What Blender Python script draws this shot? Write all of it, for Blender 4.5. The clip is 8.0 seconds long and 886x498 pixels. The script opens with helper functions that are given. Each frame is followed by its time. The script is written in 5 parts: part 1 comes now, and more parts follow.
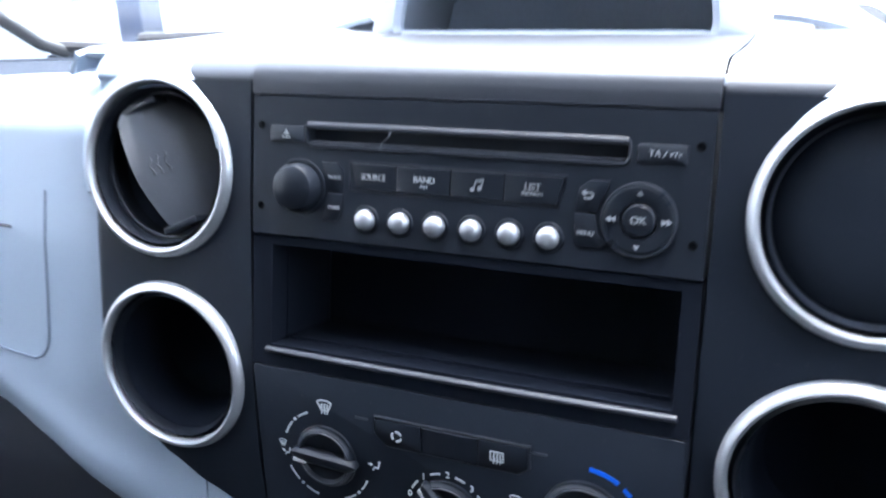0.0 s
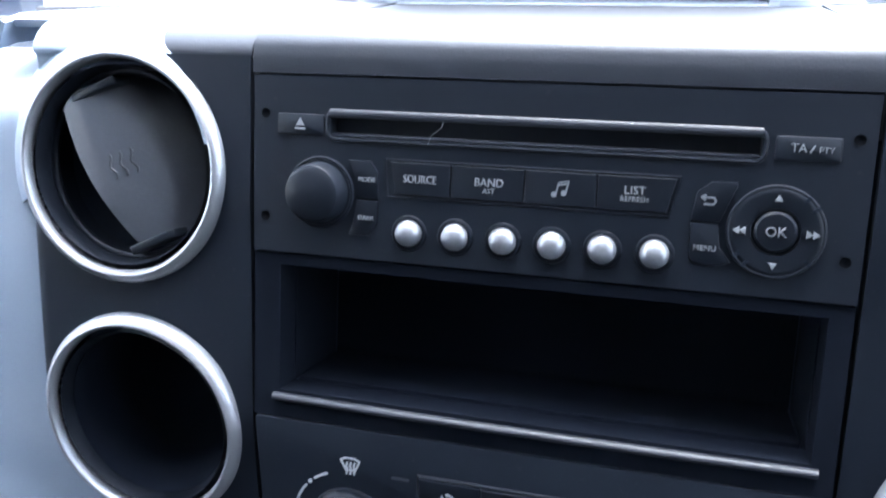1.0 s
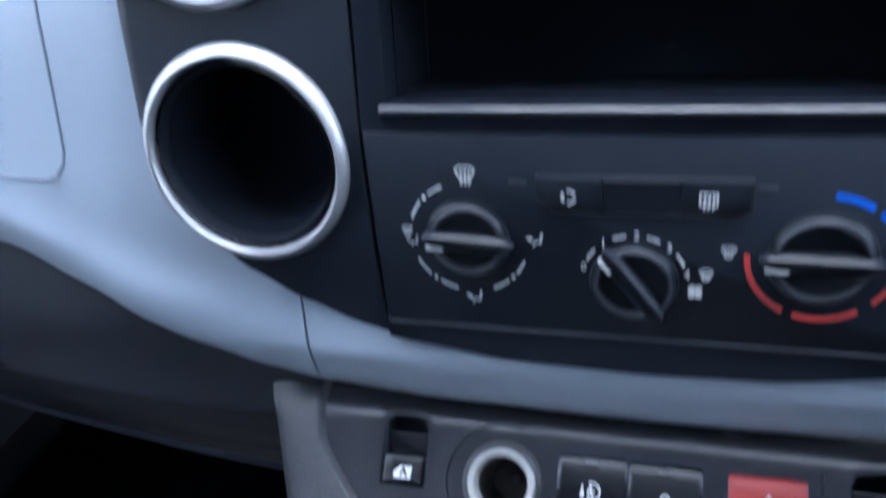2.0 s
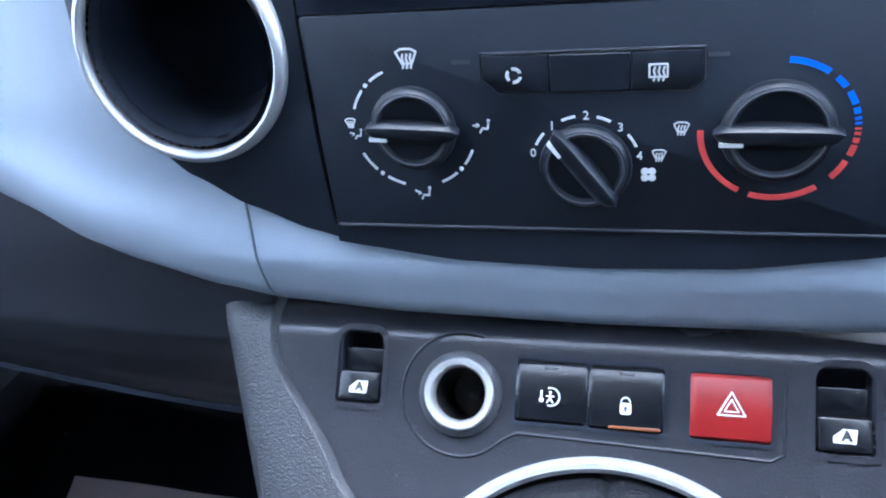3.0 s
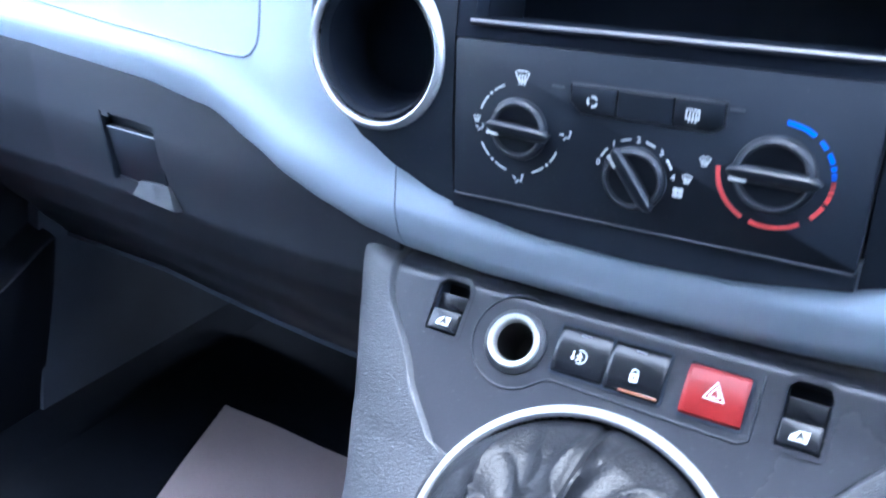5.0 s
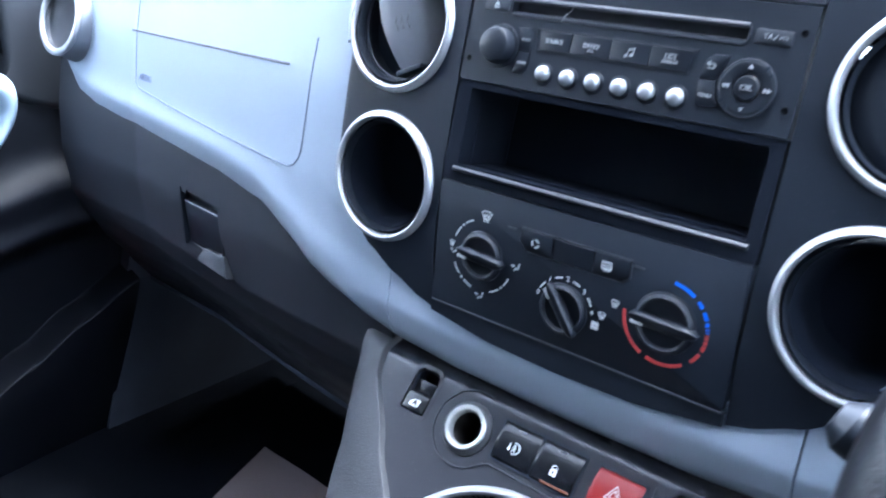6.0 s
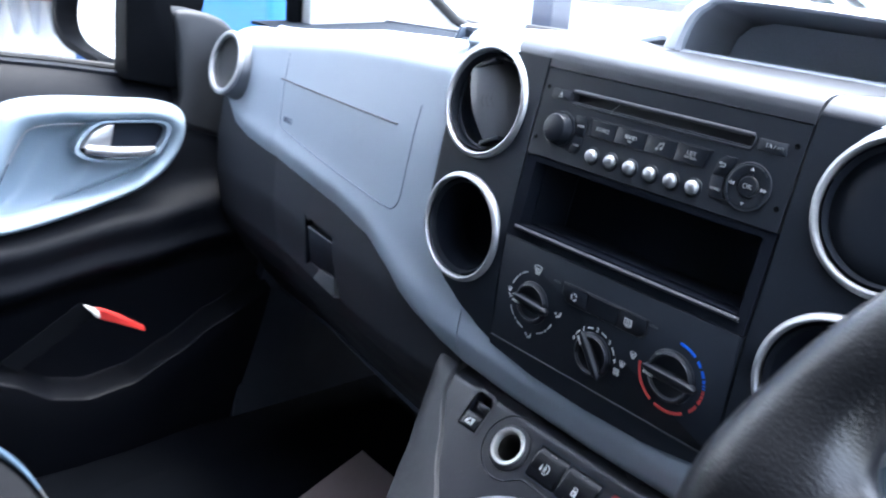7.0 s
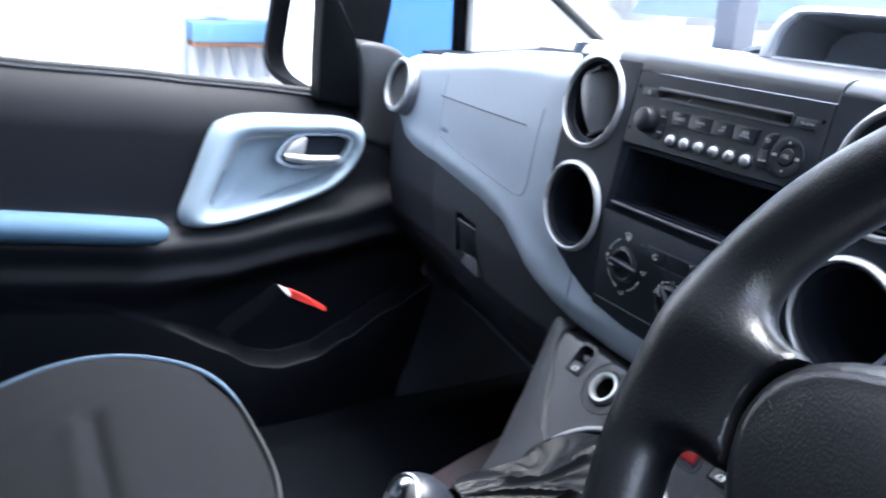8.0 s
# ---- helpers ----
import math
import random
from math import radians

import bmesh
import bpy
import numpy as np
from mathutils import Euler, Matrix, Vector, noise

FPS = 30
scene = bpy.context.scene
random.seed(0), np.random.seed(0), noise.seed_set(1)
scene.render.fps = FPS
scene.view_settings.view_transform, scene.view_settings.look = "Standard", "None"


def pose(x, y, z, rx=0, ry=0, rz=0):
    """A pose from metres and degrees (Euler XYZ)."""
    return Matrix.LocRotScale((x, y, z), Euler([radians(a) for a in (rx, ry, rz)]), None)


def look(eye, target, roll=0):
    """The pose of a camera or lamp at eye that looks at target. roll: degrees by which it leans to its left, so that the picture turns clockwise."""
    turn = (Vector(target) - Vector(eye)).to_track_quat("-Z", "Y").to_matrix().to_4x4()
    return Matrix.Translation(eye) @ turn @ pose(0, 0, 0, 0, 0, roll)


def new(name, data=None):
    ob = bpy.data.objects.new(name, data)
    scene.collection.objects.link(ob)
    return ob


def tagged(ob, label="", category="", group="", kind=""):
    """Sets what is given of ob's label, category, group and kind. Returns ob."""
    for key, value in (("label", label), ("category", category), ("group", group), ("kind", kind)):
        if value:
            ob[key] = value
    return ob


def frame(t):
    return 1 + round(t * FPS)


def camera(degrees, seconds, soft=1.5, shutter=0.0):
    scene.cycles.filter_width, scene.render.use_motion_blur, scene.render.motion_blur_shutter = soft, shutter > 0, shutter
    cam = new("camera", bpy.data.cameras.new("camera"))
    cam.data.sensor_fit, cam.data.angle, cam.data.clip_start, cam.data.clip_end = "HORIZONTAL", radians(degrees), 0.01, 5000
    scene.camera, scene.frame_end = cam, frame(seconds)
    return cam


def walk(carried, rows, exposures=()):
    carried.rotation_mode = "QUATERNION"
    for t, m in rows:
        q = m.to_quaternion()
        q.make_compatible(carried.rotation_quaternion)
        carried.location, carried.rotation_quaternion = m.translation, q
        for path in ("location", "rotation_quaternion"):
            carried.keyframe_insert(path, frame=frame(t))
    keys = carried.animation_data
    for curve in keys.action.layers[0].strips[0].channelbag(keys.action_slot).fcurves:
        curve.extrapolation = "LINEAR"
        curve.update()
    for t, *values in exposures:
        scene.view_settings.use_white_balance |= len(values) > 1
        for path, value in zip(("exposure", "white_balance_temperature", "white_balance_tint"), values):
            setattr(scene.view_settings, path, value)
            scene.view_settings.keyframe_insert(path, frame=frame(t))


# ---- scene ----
cam = camera(56.0, 8.0, soft=2.0, shutter=0.5)
LEAN_BACK = 12.0
# dash frame: x to the driver's side, y into the dash, z up along the radio's face
D = pose(0, 0, 1.02, -LEAN_BACK, 0, 0)
PATH = [
    (0, (0.1222, -0.3013, 0.0052), (-0.6432, 1.5211, -0.2997), 2.55),
    (0.3, (0.0839, -0.2763, -0.0048), (-0.5619, 1.5865, -0.3409), 2.32),
    (0.5, (0.0668, -0.268, -0.0036), (-0.5398, 1.6148, -0.2991), 2.81),
    (1, (0.0437, -0.2548, 0.0035), (-0.4875, 1.6449, -0.3266), 2.44),
    (1.2, (0.0403, -0.2587, -0.004), (-0.5163, 1.617, -0.4185), 1.13),
    (1.5, (0.0202, -0.2681, -0.0234), (-0.5285, 1.595, -0.5005), -0.17),
    (2, (0.0159, -0.2678, -0.0532), (-0.545, 1.5426, -0.6917), -2.85),
    (2.2, (0.0204, -0.2648, -0.0746), (-0.5278, 1.5372, -0.7472), -3.31),
    (3.3, (0.0315, -0.2646, -0.0894), (-0.5076, 1.5392, -0.7644), -4.05),
    (3.5, (0.0363, -0.2673, -0.0894), (-0.5142, 1.529, -0.7752), -3.91),
    (4, (0.0543, -0.2974, -0.0987), (-0.5821, 1.4597, -0.8111), -3.60),
    (4.5, (0.0594, -0.3477, -0.1085), (-0.7596, 1.3812, -0.6918), 1.79),
    (4.7, (0.0773, -0.3481, -0.108), (-0.7882, 1.3654, -0.6688), 3.38),
    (5.8, (0.1918, -0.3902, -0.064), (-0.9706, 1.1932, -0.4406), 11.07),
    (6, (0.2093, -0.3936, -0.0494), (-0.9603, 1.1805, -0.442), 11.04),
    (6.5, (0.2515, -0.4167, -0.0234), (-1.0297, 1.0713, -0.4037), 13.37),
    (7, (0.3015, -0.433, -0.0091), (-1.1167, 0.919, -0.41), 14.57),
    (7.5, (0.3831, -0.4528, -0.032), (-1.1515, 0.7635, -0.4392), 17.68),
    (8, (0.4568, -0.4733, -0.0209), (-1.2263, 0.5221, -0.4407), 13.47),
]
STOPS = [(0.0, 4.27, 5850, 9), (1.0, 4.1, 5780, 9), (1.5, 4.55, 5700, 10), (2.0, 4.47, 5520, 9), (3.5, 5.54, 5240, 8), (4.5, 5.80, 5080, 8), (6.0, 4.82, 5450, 8), (6.5, 4.5, 5620, 8), (7.0, 3.93, 5850, 9), (8.0, 3.79, 5950, 9)]
walk(cam, [(t, D @ look(e, g, r)) for t, e, g, r in PATH], STOPS)

# ---- light: a bright, thinly clouded day outside the car ----
world = bpy.data.worlds.new("world")
scene.world = world
world.use_nodes = True
wt = world.node_tree
sky = wt.nodes.new("ShaderNodeTexSky")
sky.sky_type = "NISHITA"
sky.sun_disc = False
SUN_EL, SUN_AZ = 70.0, 5.0
sky.sun_elevation, sky.sun_rotation = radians(SUN_EL), radians(SUN_AZ)
sky.air_density, sky.dust_density = 1.0, 2.5
pale = wt.nodes.new("ShaderNodeHueSaturation")  # thin cloud takes most of the blue out of the sky
pale.inputs["Saturation"].default_value = 0.45
wt.links.new(sky.outputs[0], pale.inputs["Color"])
wt.links.new(pale.outputs[0], wt.nodes["Background"].inputs[0])
wt.nodes["Background"].inputs[1].default_value = 0.15
sun = new("sun", bpy.data.lights.new("sun", "SUN"))
sun.data.energy, sun.data.angle, sun.data.color = 1.5, radians(35), (1.0, 0.96, 0.9)
az, el = radians(SUN_AZ), radians(SUN_EL)
sun.matrix_world = look((0, 0, 0), (-math.sin(az) * math.cos(el), -math.cos(az) * math.cos(el), -math.sin(el)))


# ---- materials ----
def mat(name, col, rough=0.5, metal=0.0, vary=0.15, vscale=20.0, bump=0.0, bscale=900.0, rvary=0.08, coat=0.0, spec=0.5, emit=0.0, dust=0.0):
    m = bpy.data.materials.new(name)
    m.use_nodes = True
    nt = m.node_tree
    b = nt.nodes["Principled BSDF"]
    b.inputs["Metallic"].default_value = metal
    b.inputs["Coat Weight"].default_value = coat
    b.inputs["Specular IOR Level"].default_value = spec
    tc = nt.nodes.new("ShaderNodeTexCoord")
    big = nt.nodes.new("ShaderNodeTexNoise")
    big.inputs["Scale"].default_value, big.inputs["Detail"].default_value = vscale, 6
    fine = nt.nodes.new("ShaderNodeTexNoise")
    fine.inputs["Scale"].default_value, fine.inputs["Detail"].default_value = bscale, 3
    nt.links.new(tc.outputs["Object"], big.inputs["Vector"])
    nt.links.new(tc.outputs["Object"], fine.inputs["Vector"])
    mixf = nt.nodes.new("ShaderNodeMath")
    mixf.operation = "ADD"
    nt.links.new(big.outputs["Fac"], mixf.inputs[0])
    nt.links.new(fine.outputs["Fac"], mixf.inputs[1])
    ramp = nt.nodes.new("ShaderNodeMapRange")
    ramp.inputs["From Min"].default_value, ramp.inputs["From Max"].default_value = 0.6, 1.4
    ramp.inputs["To Min"].default_value, ramp.inputs["To Max"].default_value = 1 - vary, 1 + vary
    nt.links.new(mixf.outputs[0], ramp.inputs["Value"])
    mul = nt.nodes.new("ShaderNodeMix")
    mul.data_type, mul.blend_type = "RGBA", "MULTIPLY"
    mul.inputs["Factor"].default_value = 1.0
    mul.inputs["A"].default_value = (*col, 1)
    nt.links.new(ramp.outputs["Result"], mul.inputs["B"])
    out = mul.outputs["Result"]
    if dust:
        sp = nt.nodes.new("ShaderNodeTexNoise")
        sp.inputs["Scale"].default_value, sp.inputs["Detail"].default_value = 420.0, 2
        nt.links.new(tc.outputs["Object"], sp.inputs["Vector"])
        sr = nt.nodes.new("ShaderNodeMapRange")
        sr.inputs["From Min"].default_value, sr.inputs["From Max"].default_value = 0.66, 0.76
        sr.inputs["To Max"].default_value = dust
        nt.links.new(sp.outputs["Fac"], sr.inputs["Value"])
        dm = nt.nodes.new("ShaderNodeMix")
        dm.data_type = "RGBA"
        nt.links.new(sr.outputs["Result"], dm.inputs["Factor"])
        nt.links.new(out, dm.inputs["A"])
        dm.inputs["B"].default_value = (0.35, 0.34, 0.33, 1)
        out = dm.outputs["Result"]
    nt.links.new(out, b.inputs["Base Color"])
    rr = nt.nodes.new("ShaderNodeMapRange")
    rr.inputs["To Min"].default_value, rr.inputs["To Max"].default_value = max(0.02, rough - rvary), min(1, rough + rvary)
    nt.links.new(big.outputs["Fac"], rr.inputs["Value"])
    nt.links.new(rr.outputs["Result"], b.inputs["Roughness"])
    if bump:
        bp = nt.nodes.new("ShaderNodeBump")
        bp.inputs["Strength"].default_value, bp.inputs["Distance"].default_value = bump, 0.0006
        nt.links.new(fine.outputs["Fac"], bp.inputs["Height"])
        nt.links.new(bp.outputs["Normal"], b.inputs["Normal"])
    if emit:
        b.inputs["Emission Color"].default_value = (*col, 1)
        b.inputs["Emission Strength"].default_value = emit
    return m


def glass_mat(name, tint=(1, 1, 1), clear=0.93):
    m = bpy.data.materials.new(name)
    m.use_nodes = True
    nt = m.node_tree
    nt.nodes.remove(nt.nodes["Principled BSDF"])
    tr, gl, mx = nt.nodes.new("ShaderNodeBsdfTransparent"), nt.nodes.new("ShaderNodeBsdfGlossy"), nt.nodes.new("ShaderNodeMixShader")
    tr.inputs["Color"].default_value = (*tint, 1)
    gl.inputs["Roughness"].default_value = 0.02
    mx.inputs[0].default_value = 1 - clear
    nt.links.new(tr.outputs[0], mx.inputs[1])
    nt.links.new(gl.outputs[0], mx.inputs[2])
    nt.links.new(mx.outputs[0], nt.nodes["Material Output"].inputs["Surface"])
    return m


BLACK = mat("soft_black_plastic", (0.0095, 0.0128, 0.0195), 0.5, vary=0.12, bump=0.06, bscale=1500, dust=0.02, spec=0.24)
RADIO = mat("radio_black_plastic", (0.0105, 0.0135, 0.0195), 0.45, vary=0.1, bump=0.03, bscale=2000, dust=0.02, spec=0.28)
BUTTON = mat("button_black_plastic", (0.0095, 0.0118, 0.0168), 0.38, vary=0.1, bump=0.02, bscale=2000, spec=0.26)
PIANO = mat("gloss_black_plastic", (0.006, 0.0068, 0.009), 0.24, vary=0.1, rvary=0.04, spec=0.28)
DEEP = mat("deep_black_plastic", (0.016, 0.020, 0.029), 0.75, vary=0.2, spec=0.1)
POCKET = mat("slot_black_plastic", (0.007, 0.009, 0.014), 0.9, vary=0.1, spec=0.05)
FOOTWELL = mat("footwell_felt", (0.050, 0.058, 0.075), 0.95, vary=0.25, vscale=12, bump=0.5, bscale=600, spec=0.05)
GRAIN = mat("grained_charcoal_plastic", (0.022, 0.024, 0.029), 0.42, vary=0.35, vscale=14, bump=1.0, bscale=1100, dust=0.14, rvary=0.12)
DECK = mat("smooth_charcoal_plastic", (0.019, 0.020, 0.025), 0.27, vary=0.12, vscale=10, bump=0.2, bscale=1100, dust=0.06, rvary=0.06)
LOWER = mat("lower_dash_plastic", (0.022, 0.0245, 0.032), 0.6, vary=0.2, vscale=7, bump=0.4, bscale=1300, dust=0.05, spec=0.4)
PALE = mat("pale_blue_dash_paint", (0.300, 0.353, 0.422), 0.52, vary=0.05, vscale=6, bump=0.05, bscale=1600, spec=0.38)
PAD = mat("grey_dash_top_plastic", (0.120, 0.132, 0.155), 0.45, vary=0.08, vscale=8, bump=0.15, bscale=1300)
POD = mat("light_grey_pod_plastic", (0.28, 0.305, 0.345), 0.5, vary=0.06, vscale=8, bump=0.12, bscale=1300)
MATTE_TOP = mat("matte_dash_top", (0.020, 0.024, 0.032), 0.95, vary=0.1, vscale=8, bump=0.3, bscale=900, spec=0.05)
PAD_FACE = mat("dark_padded_dash_plastic", (0.026, 0.029, 0.036), 0.33, spec=0.6, vary=0.1, vscale=8, bump=0.15, bscale=1300)
SILVER = mat("satin_silver_trim", (0.43, 0.44, 0.46), 0.46, 0.8, vary=0.08, vscale=60, bump=0.05, bscale=2500)
CHROME = mat("polished_chrome", (0.80, 0.80, 0.80), 0.12, 1.0, vary=0.03)
BUTTON_SILVER = mat("silver_painted_button", (0.30, 0.31, 0.33), 0.40, 0.6, vary=0.12, vscale=250)
WHITE = mat("white_print", (0.58, 0.59, 0.59), 0.6, vary=0.05)
GREY_PRINT = mat("grey_print", (0.25, 0.26, 0.27), 0.6, vary=0.05)
DARK_PRINT = mat("dark_print", (0.05, 0.055, 0.065), 0.6, vary=0.05)
RED_PRINT = mat("red_print", (0.60, 0.065, 0.060), 0.55, vary=0.05)
BLUE_PRINT = mat("blue_print", (0.010, 0.13, 0.72), 0.55, vary=0.05)
HAZARD = mat("red_switch_plastic", (0.185, 0.0095, 0.010), 0.42, vary=0.06, vscale=80, spec=0.3)
AMBER_REFLECTION = mat("amber_reflection_paint", (0.13, 0.036, 0.008), 0.35)
LEATHER = mat("black_leather", (0.0050, 0.0055, 0.0072), 0.43, vary=0.25, vscale=60, bump=1.0, bscale=600, spec=0.13)
WHEEL = mat("wheel_rim_plastic", (0.0060, 0.0066, 0.0086), 0.30, vary=0.06, vscale=25, bump=0.4, bscale=800, spec=0.5, rvary=0.03)
FLAP = mat("vent_flap_plastic", (0.068, 0.072, 0.082), 0.36, vary=0.08, vscale=60, bump=0.08)
FLAP_MARK = mat("vent_flap_relief", (0.035, 0.037, 0.042), 0.4, vary=0.05)
FABRIC = mat("grey_seat_fabric", (0.0037, 0.0042, 0.0055), 0.92, vary=0.22, vscale=16, bump=0.8, bscale=1400, dust=0.04, spec=0.1)
PIPING = mat("light_blue_piping", (0.030, 0.052, 0.082), 0.6, vary=0.08, spec=0.3)
STRIP_BLUE = mat("blue_armrest_cloth", (0.048, 0.093, 0.145), 0.7, vary=0.06, vscale=30, bump=0.3, bscale=1200, spec=0.2)
DOOR_BLUE = mat("light_blue_door_trim", (0.270, 0.340, 0.405), 0.38, vary=0.05, vscale=12)
DOOR_DARK = mat("dark_door_plastic", (0.0047, 0.0056, 0.0084), 0.5, vary=0.15, vscale=9, bump=0.4, bscale=900, spec=0.16)
SAIL = mat("grained_corner_plastic", (0.020, 0.022, 0.026), 0.5, vary=0.2, vscale=12, bump=0.5, bscale=1100, spec=0.3)
MIRROR_BLACK = mat("mirror_black_plastic", (0.0030, 0.0034, 0.0044), 0.6, vary=0.2, spec=0.02)
RED_CARD = mat("red_card", (0.62, 0.04, 0.035), 0.5, vary=0.05)
CARPET = mat("black_carpet", (0.0030, 0.0037, 0.0053), 0.95, vary=0.4, vscale=40, bump=1.0, bscale=500, spec=0.03)
PAPER = mat("beige_paper_mat", (0.22, 0.175, 0.17), 0.85, vary=0.06, vscale=10, bump=0.1, bscale=400)
HEADLINE = mat("pale_headlining", (0.55, 0.56, 0.56), 0.9, vary=0.06, bump=0.3)
SEAL = mat("rubber_seal", (0.012, 0.012, 0.013), 0.6, vary=0.2)
MIRROR = mat("mirror_glass", (0.9, 0.9, 0.9), 0.02, 1.0, vary=0.01, rvary=0.0)
GLASS = glass_mat("window_glass")
DISPLAY = mat("display_window", (0.24, 0.27, 0.32), 0.35, vary=0.1)
LIP = mat("satin_grey_edge", (0.034, 0.037, 0.045), 0.42, vary=0.15, vscale=120)
RADIO_PRINT = mat("radio_print", (0.26, 0.27, 0.28), 0.6, vary=0.05)


# ---- mesh helpers ----
ORIGIN = {}


def thing(name, origin, label, category, group="", kind="", base=None):
    """A top-level thing: an empty at its base, whose parts are drawn in the frame base."""
    ob = new(name)
    ob.empty_display_size = 0.02
    ORIGIN[ob.name] = Vector(origin)
    ob.matrix_world = (D if base is None else base) @ Matrix.Translation(origin)
    return tagged(ob, label, category, group, kind)


def part(name, bm, material, parent, label="", smooth=True):
    root = parent
    while root.parent:
        root = root.parent
    bm.transform(Matrix.Translation(-ORIGIN[root.name]))
    bmesh.ops.recalc_face_normals(bm, faces=bm.faces)
    me = bpy.data.meshes.new(name)
    bm.to_mesh(me)
    bm.free()
    me.materials.append(material)
    if smooth and len(me.polygons):
        me.polygons.foreach_set("use_smooth", [True] * len(me.polygons))
        me.set_sharp_from_angle(angle=radians(38))
    ob = new(name, me)
    ob.parent = parent
    if label:
        ob["label"] = label
    return ob


def frame_at(o, tilt=0.0, turn=0.0):
    """A face looking at the driver: x across, y up the face, z out of it. tilt: degrees by which it faces up."""
    return Matrix.Translation(o) @ Matrix.Rotation(radians(turn), 4, "Z") @ Matrix.Rotation(radians(90 - tilt), 4, "X")


FACE = frame_at((0, 0, 0))


def rrect(u0, v0, u1, v1, r, n=4):
    out = []
    for cu, cv, a in ((u1 - r, v1 - r, 0), (u0 + r, v1 - r, 90), (u0 + r, v0 + r, 180), (u1 - r, v0 + r, 270)):
        for k in range(n + 1):
            t = radians(a + 90 * k / n)
            out.append((cu + r * math.cos(t), cv + r * math.sin(t)))
    return out


def circle(cu, cv, r, n=32, a0=0.0, a1=360.0):
    full = abs(a1 - a0) >= 360
    return [(cu + r * math.cos(radians(a0 + (a1 - a0) * k / (n if full else n - 1))), cv + r * math.sin(radians(a0 + (a1 - a0) * k / (n if full else n - 1)))) for k in range(n)]


def prism(outline, fr, w0, w1, bevel=0.0, bm=None, seg=2, shrink=1.0):
    """A solid of that outline from depth w0 to w1 along the face's normal, its front edge rounded."""
    bm = bm or bmesh.new()
    pts = [Vector((u, v, 0)) for u, v in outline]
    c = sum(pts, Vector()) / len(pts)
    rings = [[(p, w0) for p in pts]]
    if bevel:
        for k in range(seg + 1):
            a = math.pi / 2 * k / seg
            row = []
            for p in pts:
                d = (c - p)
                d = d / max(d.length, 1e-9)
                row.append((p + d * bevel * (1 - math.cos(a)), w1 - bevel * (1 - math.sin(a))))
            rings.append(row)
    else:
        rings.append([(p, w1) for p in pts])
    vs = [[bm.verts.new(fr @ Vector((p.x, p.y, w))) for p, w in row] for row in rings]
    n = len(pts)
    for a, b in zip(vs, vs[1:]):
        for k in range(n):
            bm.faces.new((a[k], a[(k + 1) % n], b[(k + 1) % n], b[k]))
    bm.faces.new(vs[0][::-1])
    bm.faces.new(vs[-1])
    return bm


def frame_ring(outer, inner, fr, w0, w1, bm=None):
    """A flat frame between two outlines with as many points each."""
    bm = bm or bmesh.new()
    n = len(outer)
    rows = [[bm.verts.new(fr @ Vector((u, v, w))) for u, v in o] for o, w in ((outer, w0), (outer, w1), (inner, w1), (inner, w0))]
    for a, b in zip(rows, rows[1:] + rows[:1]):
        for k in range(n):
            bm.faces.new((a[k], a[(k + 1) % n], b[(k + 1) % n], b[k]))
    return bm


def lathe(profile, fr, cu=0.0, cv=0.0, n=40, bm=None, closed=False, sx=1.0):
    """Turn a profile of (radius, height) about the face's normal."""
    bm = bm or bmesh.new()
    rows = []
    for r, w in profile:
        if r < 1e-6:
            rows.append([bm.verts.new(fr @ Vector((cu, cv, w)))])
        else:
            rows.append([bm.verts.new(fr @ Vector((cu + sx * r * math.cos(2 * math.pi * k / n), cv + r * math.sin(2 * math.pi * k / n), w))) for k in range(n)])
    for a, b in zip(rows, rows[1:] + (rows[:1] if closed else [])):
        for k in range(n):
            q = [a[k % len(a)], a[(k + 1) % len(a)], b[(k + 1) % len(b)], b[k % len(b)]]
            q = list(dict.fromkeys(q))
            if len(q) > 2:
                bm.faces.new(q)
    return bm


def torus_profile(R, r, w, n=14, squash=1.0):
    return [(R + r * math.cos(2 * math.pi * k / n), w + squash * r * math.sin(2 * math.pi * k / n)) for k in range(n)]


def tube(points, radii, n=14, bm=None, flat=1.0, up=(0, 0, 1), caps=True):
    """A round bar along points; flat squashes it across."""
    bm = bm or bmesh.new()
    pts = [Vector(p) for p in points]
    radii = [radii] * len(pts) if isinstance(radii, (int, float)) else radii
    rows = []
    for k, p in enumerate(pts):
        d = (pts[min(k + 1, len(pts) - 1)] - pts[max(k - 1, 0)]).normalized()
        a = d.cross(Vector(up))
        a = a.normalized() if a.length > 1e-4 else d.orthogonal().normalized()
        b = a.cross(d)
        rows.append([bm.verts.new(p + radii[k] * (a * math.cos(2 * math.pi * j / n) + b * flat * math.sin(2 * math.pi * j / n))) for j in range(n)])
    for a, b in zip(rows, rows[1:]):
        for j in range(n):
            bm.faces.new((a[j], a[(j + 1) % n], b[(j + 1) % n], b[j]))
    if caps:
        bm.faces.new(rows[0][::-1])
        bm.faces.new(rows[-1])
    return bm


